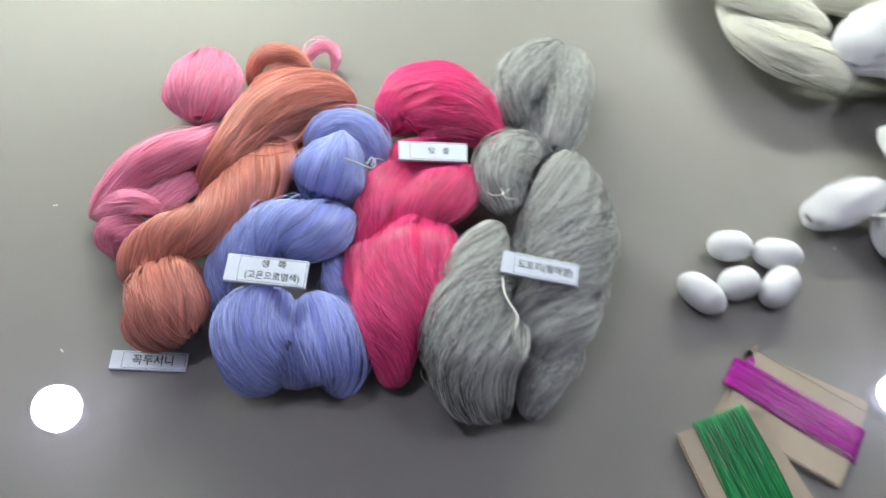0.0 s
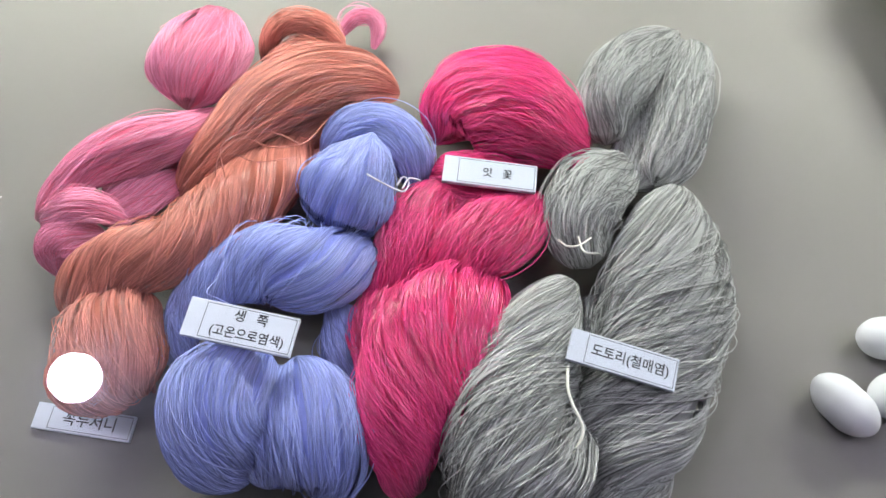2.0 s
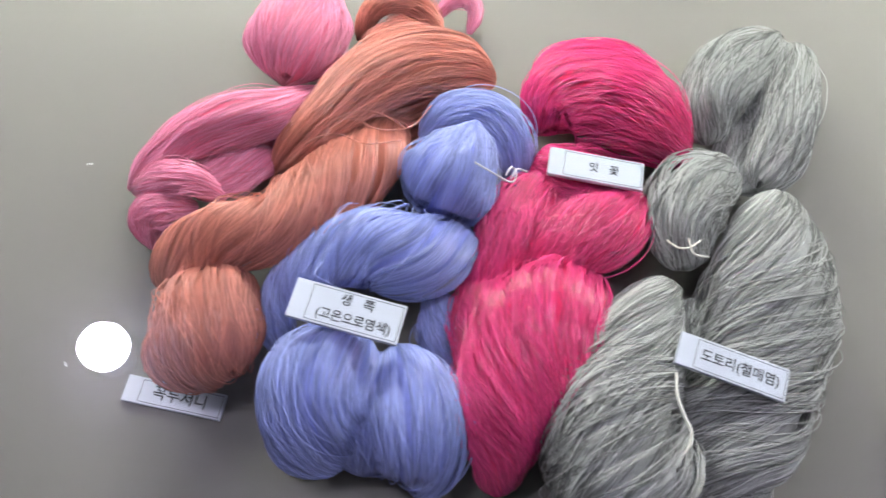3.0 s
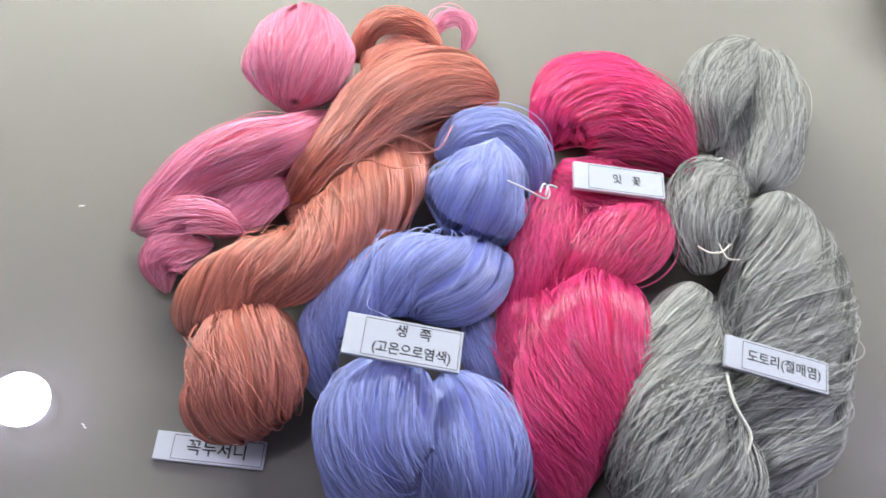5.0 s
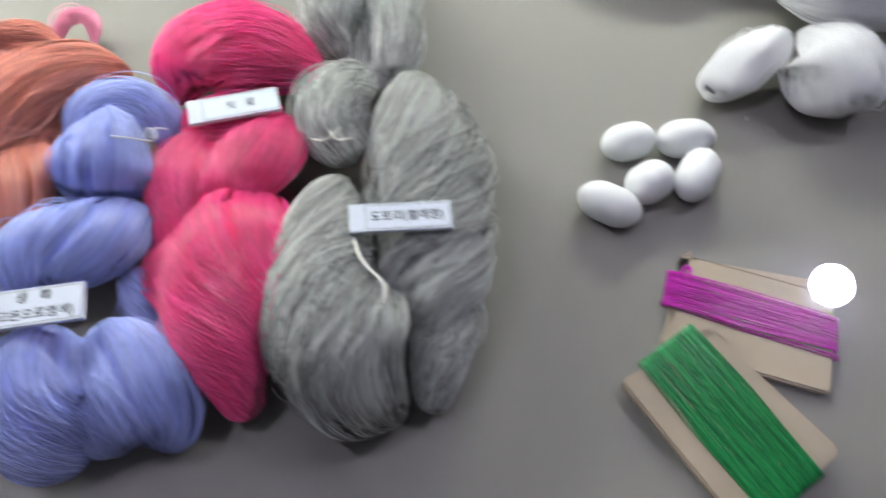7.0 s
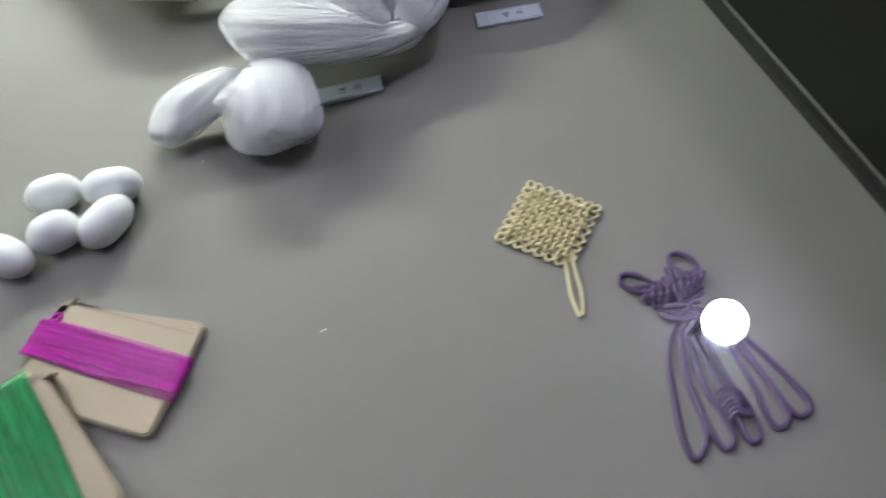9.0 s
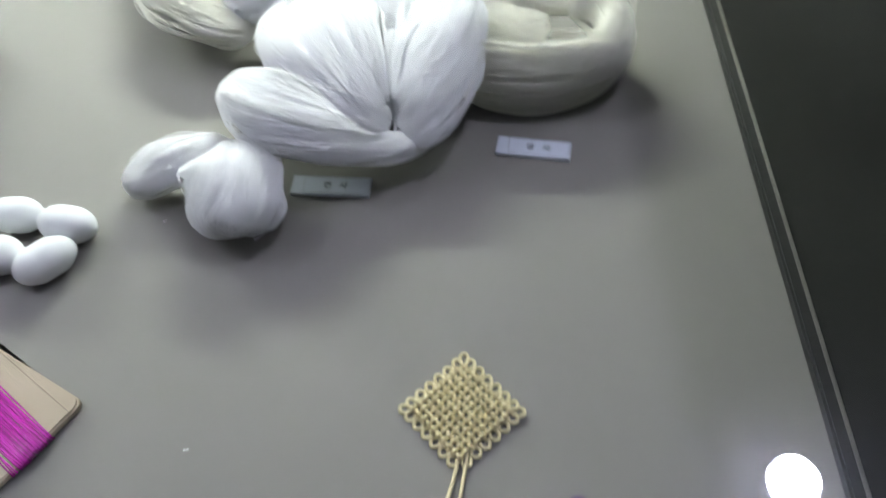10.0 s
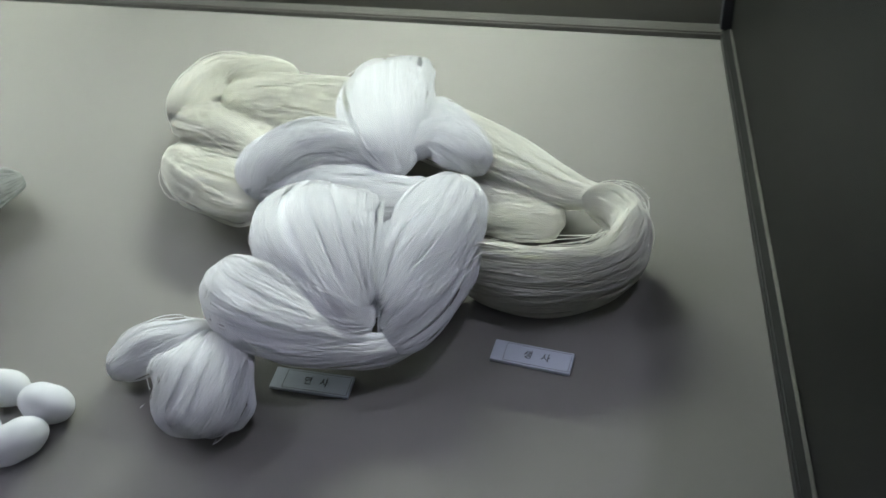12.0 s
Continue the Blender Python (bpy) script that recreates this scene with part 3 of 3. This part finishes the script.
LOBES_CREAM = [
    (0.5, 0.3, 0.6, ((0.2469, 0.171, 0.026, 0.0254), (0.2857, 0.1657, 0.03, 0.0346), (0.3381, 0.1533, 0.028, 0.0279))),
    (0.6, 0.4, 0.35, ((0.4225, 0.1861, 0.03, 0.0189), (0.3758, 0.1948, 0.036, 0.0264), (0.3271, 0.2003, 0.04, 0.0293), (0.2908, 0.2049, 0.04, 0.0243), (0.2726, 0.2032, 0.032, 0.0146))),
    (0.8, 0.4, 0.3, ((0.3258, 0.2474, 0.034, 0.0118), (0.2941, 0.2372, 0.044, 0.0152), (0.2633, 0.2267, 0.046, 0.0206), (0.2488, 0.1965, 0.044, 0.0195), (0.2378, 0.1776, 0.032, 0.0124))),
    (0.7, 0.5, 0.35, ((0.2407, 0.1847, 0.038, 0.0124), (0.2719, 0.1664, 0.045, 0.0211), (0.3077, 0.1475, 0.045, 0.0168), (0.3386, 0.1339, 0.036, 0.0106))),
    (0.75, 0.3, 0.35, ((0.247, 0.1537, 0.032, 0.0112), (0.2759, 0.1222, 0.036, 0.0224), (0.3118, 0.1007, 0.035, 0.0264), (0.3477, 0.0884, 0.03, 0.0219))),
    (0.65, 0.3, 0.25, ((0.267, 0.226, 0.024, 0.0147), (0.324, 0.203, 0.034, 0.0306), (0.400, 0.175, 0.040, 0.0348), (0.461, 0.157, 0.042, 0.0274), (0.519, 0.124, 0.038, 0.0244), (0.563, 0.098, 0.036, 0.0157), (0.592, 0.097, 0.034, 0.0082))),
    (2.1, 0.25, 0.45, ((0.4901, 0.0409, 0.028, 0.0153), (0.5163, 0.0324, 0.029, 0.0149), (0.5486, 0.0269, 0.03, 0.0141), (0.5797, 0.0316, 0.03, 0.013), (0.597, 0.0457, 0.031, 0.0131), (0.6018, 0.0655, 0.034, 0.0123), (0.5904, 0.0814, 0.038, 0.0102), (0.5706, 0.0886, 0.038, 0.0081))),
    (0.5, 0.2, 0.6, ((0.480, 0.107, 0.030, 0.0237), (0.522, 0.085, 0.030, 0.0227), (0.560, 0.077, 0.028, 0.0185))),
]

skein(LOBES_PINK, PINK, "light pink silk skein twisted into a hank", 1, 220, 0.85)
brown_root, brown_at = skein(LOBES_BROWN, BROWN, "terracotta brown silk skein twisted into a hank", 2, 240, 0.88)
skein(LOBES_BLUE, BLUE, "periwinkle blue silk skein twisted into a hank", 3, 200, 0.8)
skein(LOBES_MAGENTA, MAGENTA, "bright magenta pink silk skein twisted into a hank", 4, 700)
skein(LOBES_GREY, GREY, "silver grey silk skein twisted into a hank", 5, 560, 1.3)
cream_root, cream_at = skein(LOBES_CREAM, CREAM, "cream raw silk skein lying folded under the white one", 6, 260, 0.75)
skein(LOBES_WHITE, WHITE, "glossy white silk skein knotted into a hank", 7, 120, 0.7)


# ---- name labels ----
def label_pose(x, y, z, turn, tilt_x=0, tilt_y=0):
    return Matrix.Translation((x, y, z)) @ pose(0, 0, 0, 0, 0, turn) @ pose(0, 0, 0, tilt_x, tilt_y, 0)


label_card(label_pose(-0.2298, -0.1264, 0.0, -6), 0.0515, 0.0135, [("꼭두서니", 0.0078, 0.003, 0, 1.0)], "white name label lying on the board below the terracotta skein")
label_card(label_pose(-0.1443, -0.0888, 0.058, -9.2), 0.0535, 0.0195, [("생   쪽", 0.0062, 0.004, 0.0045, 1.0), ("(고온으로염색)", 0.0062, 0.0042, -0.0042, 0.95)], "white two-line name label resting on the blue skein")
label_card(label_pose(-0.0255, 0.0088, 0.0475, -4.3), 0.0510, 0.0165, [("잇   꽃", 0.0062, 0.004, 0, 1.0)], "white name label resting on the magenta skein")
label_card(label_pose(0.0395, -0.094, 0.0555, -14.6), 0.0535, 0.0165, [("도토리(철매염)", 0.0068, 0.0035, 0, 0.92)], "white name label resting on the grey skein")
label_card(label_pose(0.4085, -0.0366, 0.0, -5), 0.0530, 0.0150, [("연   사", 0.0062, 0.003, 0, 1.0)], "white name label lying beside the white skein")
label_card(label_pose(0.5435, -0.0101, 0.0, -10), 0.0495, 0.0150, [("생   사", 0.0062, 0.003, 0, 1.0)], "white name label lying below the cream skein")


# ---- silk cocoons ----
def cocoon(x, y, length, turn, width=0.0265, tip=0):
    bm = bmesh.new()
    bmesh.ops.create_uvsphere(bm, u_segments=40, v_segments=28, radius=1)
    for v in bm.verts:
        p = v.co.copy()
        # blunt ends and a faint waist
        e = abs(p.z)
        k = (1 - 0.045 * math.exp(-((p.z / 0.3) ** 2))) * (1 + 0.08 * e * (1 - e))
        bump = 1 + 0.012 * noise.noise(p * 2.3 + Vector((x * 90, y * 90, 0)))
        v.co = Vector((p.z * length / 2, p.x * width / 2 * k, p.y * width / 2 * k)) * bump
    ob = part("silk_cocoon", bm, COCOON, None, "", True)
    ob.matrix_world = Matrix.Translation((x, y, width / 2 * 0.985 + math.sin(radians(abs(tip))) * (length - width) / 2)) @ pose(0, 0, 0, 0, tip, turn)
    return tagged(ob, "chalk-white oval silk cocoon lying on the board", "cocoon", "cluster of cocoons")


cocoon(0.1725, -0.0990, 0.0405, -46, 0.0255)
cocoon(0.2050, -0.0600, 0.0360, -2, 0.0250)
cocoon(0.2420, -0.0690, 0.0395, -10, 0.0255)
cocoon(0.2035, -0.0925, 0.0330, 12, 0.0265)
cocoon(0.2355, -0.0965, 0.0405, 40, 0.0258)


# ---- thread cards ----
def thread_card(m, thread, label, y0, y1, seed, stray):
    rng = np.random.default_rng(seed)
    root = thing("thread_card", m, label, "thread card", "thread cards")
    L, W, T = 0.0965, 0.0715, 0.0055
    out = []
    for cx, cy, a0 in ((L / 2, W / 2, 0), (-L / 2, W / 2, 300), (-L / 2, -W / 2, 180), (L / 2, -W / 2, 270)):
        r = 0.005
        for a in (0, 30, 60, 90):
            t = radians(a0 + a)
            out.append((cx - math.copysign(r, cx) + r * math.cos(t), cy - math.copysign(r, cy) + r * math.sin(t)))
    part("card", slab(out, 0, T, 0.0012), WOOD, root)
    if stray:
        part("crease", box((L - 0.004, 0.0005, 0.0003), (0, W / 2 - 0.0085, T + 0.0001)), INK_SOFT, root)
    paths = []
    for layer in range(3):
        n = int((y1 - y0) / 0.00060)
        for i in range(n):
            y = y0 + (y1 - y0) * (i + 0.5) / n + rng.normal(0, 0.0004)
            e = rng.normal(0, 0.0013)
            h = 0.0007 + 0.0004 * layer + rng.uniform(0, 0.0004)
            a = L / 2 + 0.0006 + 0.0004 * layer
            dy = rng.normal(0, 0.0006)
            loop = [(-a, y, T / 2), (-a + 0.001, y + dy, T + h * 0.6), (-L / 4, y + dy + e * 0.5, T + h), (0, y + e, T + h), (L / 4, y + e * 0.5, T + h), (a - 0.001, y, T + h * 0.6), (a, y, T / 2), (a - 0.001, y, -h * 0.2)]
            paths.append(smooth_line(loop, 26))
    for i in range(stray):
        y, e = y0 - 0.0012 * (i + 1), rng.normal(0, 0.001)
        a = L / 2 + 0.0005
        paths.append(smooth_line([(-a, y + 0.003, T / 2), (-a + 0.001, y + 0.003, T + 0.0004), (0, y + e, T + 0.0006), (a - 0.001, y - 0.001, T + 0.0004), (a, y - 0.001, T / 2)], 26))
    v, q = tubes(np.array(paths), 0.00042, 4)
    wound = tagged(link_mesh("wound_thread", v, q, thread, root, smooth=True), kind="stuff")
    return root


pc = thread_card(Matrix.Translation((0.2220, -0.1890, 0.0005)) @ pose(0, 0, 0, 0, 0, -35.8), PURPLE_T, "pale wooden card wound with magenta-purple thread, partly covered by another", -0.0090, 0.0122, 21, 3)
cord("thread_knot", [[(-0.041, 0.011, 0.0068), (-0.0425, 0.015, 0.0075), (-0.040, 0.0185, 0.0078), (-0.038, 0.016, 0.0072), (-0.040, 0.012, 0.0068)]], 0.0011, PURPLE_T, pc)
thread_card(Matrix.Translation((0.1774, -0.2381, 0.0045)) @ pose(0, 0, 0, 0, 0, -73.8) @ pose(0, 0, 0, 4.0, 3.0, 0), GREEN_T, "pale wooden card wound with green thread, leaning on another card", -0.0205, 0.0185, 22, 0)


# ---- knotted cord ornaments ----
def knot_square(m):
    """A flat square knot of yellow cord: close rows, small loops all round, a tail of two cords."""
    root = thing("cord_pendant", m, "pale yellow cord knotted into a flat square with loops", "knot ornament")
    S, rows, r = 0.0410, 10, 0.00125
    pitch = S / rows
    for axis in (0, 1):
        for i in range(rows):
            y = -S / 2 + pitch * (i + 0.5)
            pts = []
            for j in range(2 * rows + 1):
                x = -S / 2 + S * j / (2 * rows)
                lift = math.sin((j / 2 + 0.0) * math.pi) * (1 if (i + axis) % 2 else -1)
                p = (x, y + 0.00025 * math.sin(j * 1.3 + i), 0.0028 + 0.0016 * lift)
                pts.append(p if axis == 0 else (p[1], p[0], p[2]))
            cord("woven_cord", [pts], r, YELLOW_C, root, 5)
    for i in range(6):
        for side in (-1, 1):
            c = -S / 2 + S * (i + 0.5) / 6
            w, d = 0.0026, 0.0056
            e = S / 2 - 0.001
            for flip in (0, 1):
                ring = [(c - w * 0.5, side * e), (c - w, side * (e + d * 0.55)), (c, side * (e + d)), (c + w, side * (e + d * 0.55)), (c + w * 0.5, side * e)]
                pts = [(a, b, 0.0018) if flip == 0 else (b, a, 0.0018) for a, b in ring]
                cord("edge_loop", [pts], 0.0010, YELLOW_C, root, 5)
    e = S / 2 - 0.001
    for sx, sy in ((-1, -1), (1, -1), (-1, 1)):
        ring = [(0.0, 0.0012), (0.0026, 0.0024), (0.0058, 0.0016), (0.0064, 0.0), (0.0058, -0.0016), (0.0026, -0.0024), (0.0, -0.0012)]
        cord("corner_loop", [[(sx * (e + (u - v) * 0.707), sy * (e + (u + v) * 0.707), 0.0020) for u, v in ring]], 0.0010, YELLOW_C, root, 5)
    return root


kp = knot_square(Matrix.Translation((0.4950, -0.1953, 0)) @ pose(0, 0, 0, 0, 0, -137.5))
inv = Matrix(kp.matrix_world).inverted()
for dx, bow in ((-0.0018, -0.002), (0.0022, 0.002)):
    pts = [inv @ Vector(p) for p in ((0.4960 + dx, -0.2190, 0.002), (0.4930 + dx + bow * 0.3, -0.2330, 0.0016), (0.4895 + dx + bow * 0.6, -0.2480, 0.0014), (0.4865 + dx * 0.5, -0.2615, 0.0013))]
    cord("tail_cord", [[tuple(p) for p in pts]], 0.0011, YELLOW_C, kp, 6)


def knot_butterfly():
    """Violet cord: a plaited body with two ear loops, and long hanging loops with a small knot."""
    ox, oy = 0.546, -0.290
    root = thing("cord_ornament", Matrix.Translation((ox, oy, 0)), "dark violet cord knotted like a butterfly with hanging loops", "knot ornament")
    rel = lambda pts: [(x - ox - 0.0068, y - oy - 0.001, z) for x, y, z in pts]
    r = 0.00150
    for pts in (((0.538, -0.262, 0.003), (0.529, -0.258, 0.003), (0.5235, -0.250, 0.002), (0.526, -0.2445, 0.0018), (0.533, -0.2465, 0.002), (0.5385, -0.254, 0.003), (0.541, -0.262, 0.003)),
                ((0.560, -0.258, 0.003), (0.556, -0.250, 0.002), (0.557, -0.2435, 0.0018), (0.5625, -0.2425, 0.002), (0.568, -0.249, 0.003), (0.569, -0.257, 0.003), (0.566, -0.264, 0.003))):
        cord("ear_loop", [rel(pts)], r, VIOLET_C, root, 6)
    rng = np.random.default_rng(31)
    # plaited body: bent rows side by side over a lower layer
    for i in range(9):
        f = i / 8 - 0.5
        x0 = 0.5495 + f * 0.036
        tilt = 0.004
        top, low = -0.254 - 0.005 * abs(f) * 2 + (0.004 if i in (4, 5) else 0), -0.276 + 0.008 * abs(f) * 2
        cord("plait", [rel([(x0 + tilt * 0.6, top, 0.002), (x0 + tilt * 0.3, top * 0.66 + low * 0.34, 0.0056), (x0, (top + low) / 2, 0.0048), (x0 - tilt * 0.4, top * 0.33 + low * 0.67, 0.0058), (x0 * 0.85 + 0.549 * 0.15 - tilt * 0.6, low, 0.002)])], r * 1.15, VIOLET_C, root, 6)
    for i in range(5):
        f = i / 4
        y = -0.258 - 0.015 * f
        half = 0.021 - 0.006 * f
        cord("cross_plait", [rel([(0.5485 - half, y + 0.003, 0.0018), (0.5485 - half * 0.4, y, 0.0026), (0.5485 + half * 0.4, y - 0.001, 0.0026), (0.5485 + half, y + 0.001, 0.0018)])], r * 1.1, VIOLET_C, root, 6)
    # neck knot
    for i in range(4):
        f = i / 3 - 0.5
        y = -0.2835 + f * 0.013
        s = 1 if i % 2 else -1
        cord("neck_turn", [rel([(0.5385, y + 0.004 * s, 0.0016), (0.5425, y + 0.002 * s, 0.0048), (0.5480, y - 0.001 * s, 0.0064), (0.5535, y - 0.004 * s, 0.0048), (0.5585, y - 0.005 * s, 0.0016)])], r * 1.2, VIOLET_C, root, 6)
        cord("neck_turn", [rel([(0.5410 + f * 0.010, -0.2755, 0.0020), (0.5430 + f * 0.014, -0.2800, 0.0050), (0.5500 + f * 0.012, -0.2860, 0.0050), (0.5480 + f * 0.016, -0.2910, 0.0022)])], r * 1.1, VIOLET_C, root, 6)
    # hanging loops
    for pts in (((0.5306, -0.2871, 0.004), (0.5195, -0.3013, 0.0016), (0.51, -0.327, 0.0016), (0.5041, -0.3465, 0.0016), (0.5053, -0.3573, 0.0016), (0.514, -0.3516, 0.0016), (0.5191, -0.3393, 0.0016), (0.5219, -0.3195, 0.0016), (0.5322, -0.2911, 0.004)),
                ((0.5328, -0.2905, 0.004), (0.5246, -0.3081, 0.0016), (0.5215, -0.3284, 0.0016), (0.5197, -0.3467, 0.0016), (0.5218, -0.358, 0.0016), (0.5286, -0.3543, 0.0016), (0.53, -0.3435, 0.0016), (0.529, -0.3253, 0.0016), (0.5342, -0.2935, 0.004)),
                ((0.5376, -0.2965, 0.004), (0.5373, -0.313, 0.0016), (0.536, -0.3301, 0.003), (0.5353, -0.3471, 0.002), (0.5352, -0.3582, 0.0016), (0.5406, -0.3589, 0.0016), (0.5438, -0.3516, 0.0016), (0.5431, -0.3403, 0.003), (0.5422, -0.3212, 0.0016), (0.5421, -0.2983, 0.004)),
                ((0.549, -0.2876, 0.004), (0.5534, -0.3113, 0.0016), (0.553, -0.336, 0.0016), (0.5506, -0.3499, 0.0016), (0.5528, -0.3576, 0.0016), (0.5601, -0.3549, 0.0016), (0.5613, -0.3437, 0.0016), (0.5598, -0.3249, 0.0016), (0.5516, -0.2886, 0.004)),
                ((0.5526, -0.2882, 0.004), (0.5599, -0.3106, 0.0016), (0.5618, -0.3349, 0.0016), (0.5629, -0.3487, 0.0016), (0.5666, -0.3563, 0.0016), (0.5737, -0.3529, 0.0016), (0.5733, -0.3409, 0.0016), (0.5667, -0.3149, 0.0016), (0.5552, -0.2892, 0.004))):
        cord("hanging_loop", [[(x - ox, y - oy, z) for x, y, z in pts]], r * 1.12, VIOLET_C, root, 6)
    for i in range(7):
        f = i / 6 - 0.5
        cord("small_knot", [rel([(0.5385, -0.337 + f * 0.014, 0.002), (0.543, -0.335 + f * 0.014, 0.0056 - abs(f) * 0.003), (0.5475, -0.338 + f * 0.014, 0.0056 - abs(f) * 0.003), (0.5515, -0.3395 + f * 0.013, 0.002)])], r, VIOLET_C, root, 6)
    return root


knot_butterfly()

# ---- small things ----
cord_knot = cord("tie_thread", [[(-0.091, -0.003, 0.062), (-0.082, -0.010, 0.066), (-0.072, -0.012, 0.062), (-0.069, -0.006, 0.060), (-0.072, -0.003, 0.0615), (-0.075, -0.009, 0.063)], [(-0.072, -0.010, 0.062), (-0.069, -0.003, 0.060), (-0.063, -0.001, 0.055)]], 0.0005, TIE)
tagged(cord_knot, "pale thread tied in a small knot round the blue skein", "thread")
cord_tie = cord("tie_thread", [[(0.0130, -0.0986, 0.056), (0.0121, -0.1092, 0.0585), (0.0143, -0.1172, 0.058), (0.0189, -0.1267, 0.057), (0.0180, -0.1331, 0.056), (0.0142, -0.1392, 0.054)]], 0.0008, CREAM)
tagged(cord_tie, "pale cord hanging in the fold of the grey skein", "thread")
cord_curl = cord("tie_thread", [[(0.0100, -0.0314, 0.056), (0.0134, -0.0367, 0.0605), (0.0192, -0.0365, 0.0615), (0.0261, -0.0310, 0.060)], [(0.0192, -0.0311, 0.0605), (0.0216, -0.0397, 0.0615), (0.0298, -0.0398, 0.060)]], 0.0005, CREAM)
tagged(cord_curl, "curled pale thread end on top of the grey skein", "thread")
cord_end = cord("tie_thread", [[(-0.1594, -0.0655, 0.060), (-0.1611, -0.0747, 0.0665), (-0.1555, -0.0774, 0.066), (-0.1507, -0.0789, 0.064)]], 0.0003, BLUE)
tagged(cord_end, "curled pale thread end behind the two-line label", "thread")


def hanging(root, at, paths, radius, material):
    moved = [[(x - at[0], y - at[1], z) for x, y, z in p] for p in paths]
    return cord("slack_strand", moved, radius, material, root, 4)


hanging(brown_root, brown_at, [[(-0.1691, -0.0087, 0.058), (-0.1675, 0.0007, 0.064), (-0.1568, 0.0117, 0.066), (-0.1424, 0.0085, 0.064), (-0.1259, 0.0146, 0.060), (-0.1165, 0.0343, 0.052)]], 0.0004, BROWN)
hanging(brown_root, brown_at, [[(-0.1642, -0.0083, 0.058), (-0.1671, 0.0072, 0.064), (-0.1512, 0.0171, 0.066), (-0.1364, 0.0169, 0.062), (-0.1285, 0.0146, 0.058)]], 0.0004, BROWN)
hanging(brown_root, brown_at, [[(-0.1858, -0.0124, 0.054), (-0.1755, -0.0007, 0.060), (-0.1620, 0.0033, 0.063), (-0.1479, 0.0002, 0.062), (-0.1298, 0.0083, 0.056)]], 0.0004, BROWN)
hanging(cream_root, cream_at, [[(0.5822, 0.0582, 0.070), (0.5951, 0.0657, 0.074), (0.6050, 0.0675, 0.070), (0.6117, 0.0641, 0.064)], [(0.5689, 0.0630, 0.070), (0.5853, 0.0661, 0.076), (0.5984, 0.0672, 0.075), (0.6083, 0.0672, 0.069)]], 0.00025, CREAM)

LINT = silk("lint", (0.75, 0.75, 0.72), 0.1, 0.6, ior=1.4)
for x, y, turn in ((-0.308, 0.001, 20), (-0.289, -0.115, -40), (0.300, -0.060, 70), (0.345, -0.215, 15)):
    ob = cord("lint", [[(-0.0016, 0, 0.0003), (-0.0004, 0.0004, 0.0006), (0.0006, -0.0003, 0.0006), (0.0017, 0.0002, 0.0003)]], 0.00022, LINT)
    ob.matrix_world = Matrix.Translation((x, y, 0)) @ pose(0, 0, 0, 0, 0, turn)
    tagged(ob, "tiny pale fibre of lint lying on the board", "lint", "lint on the board")
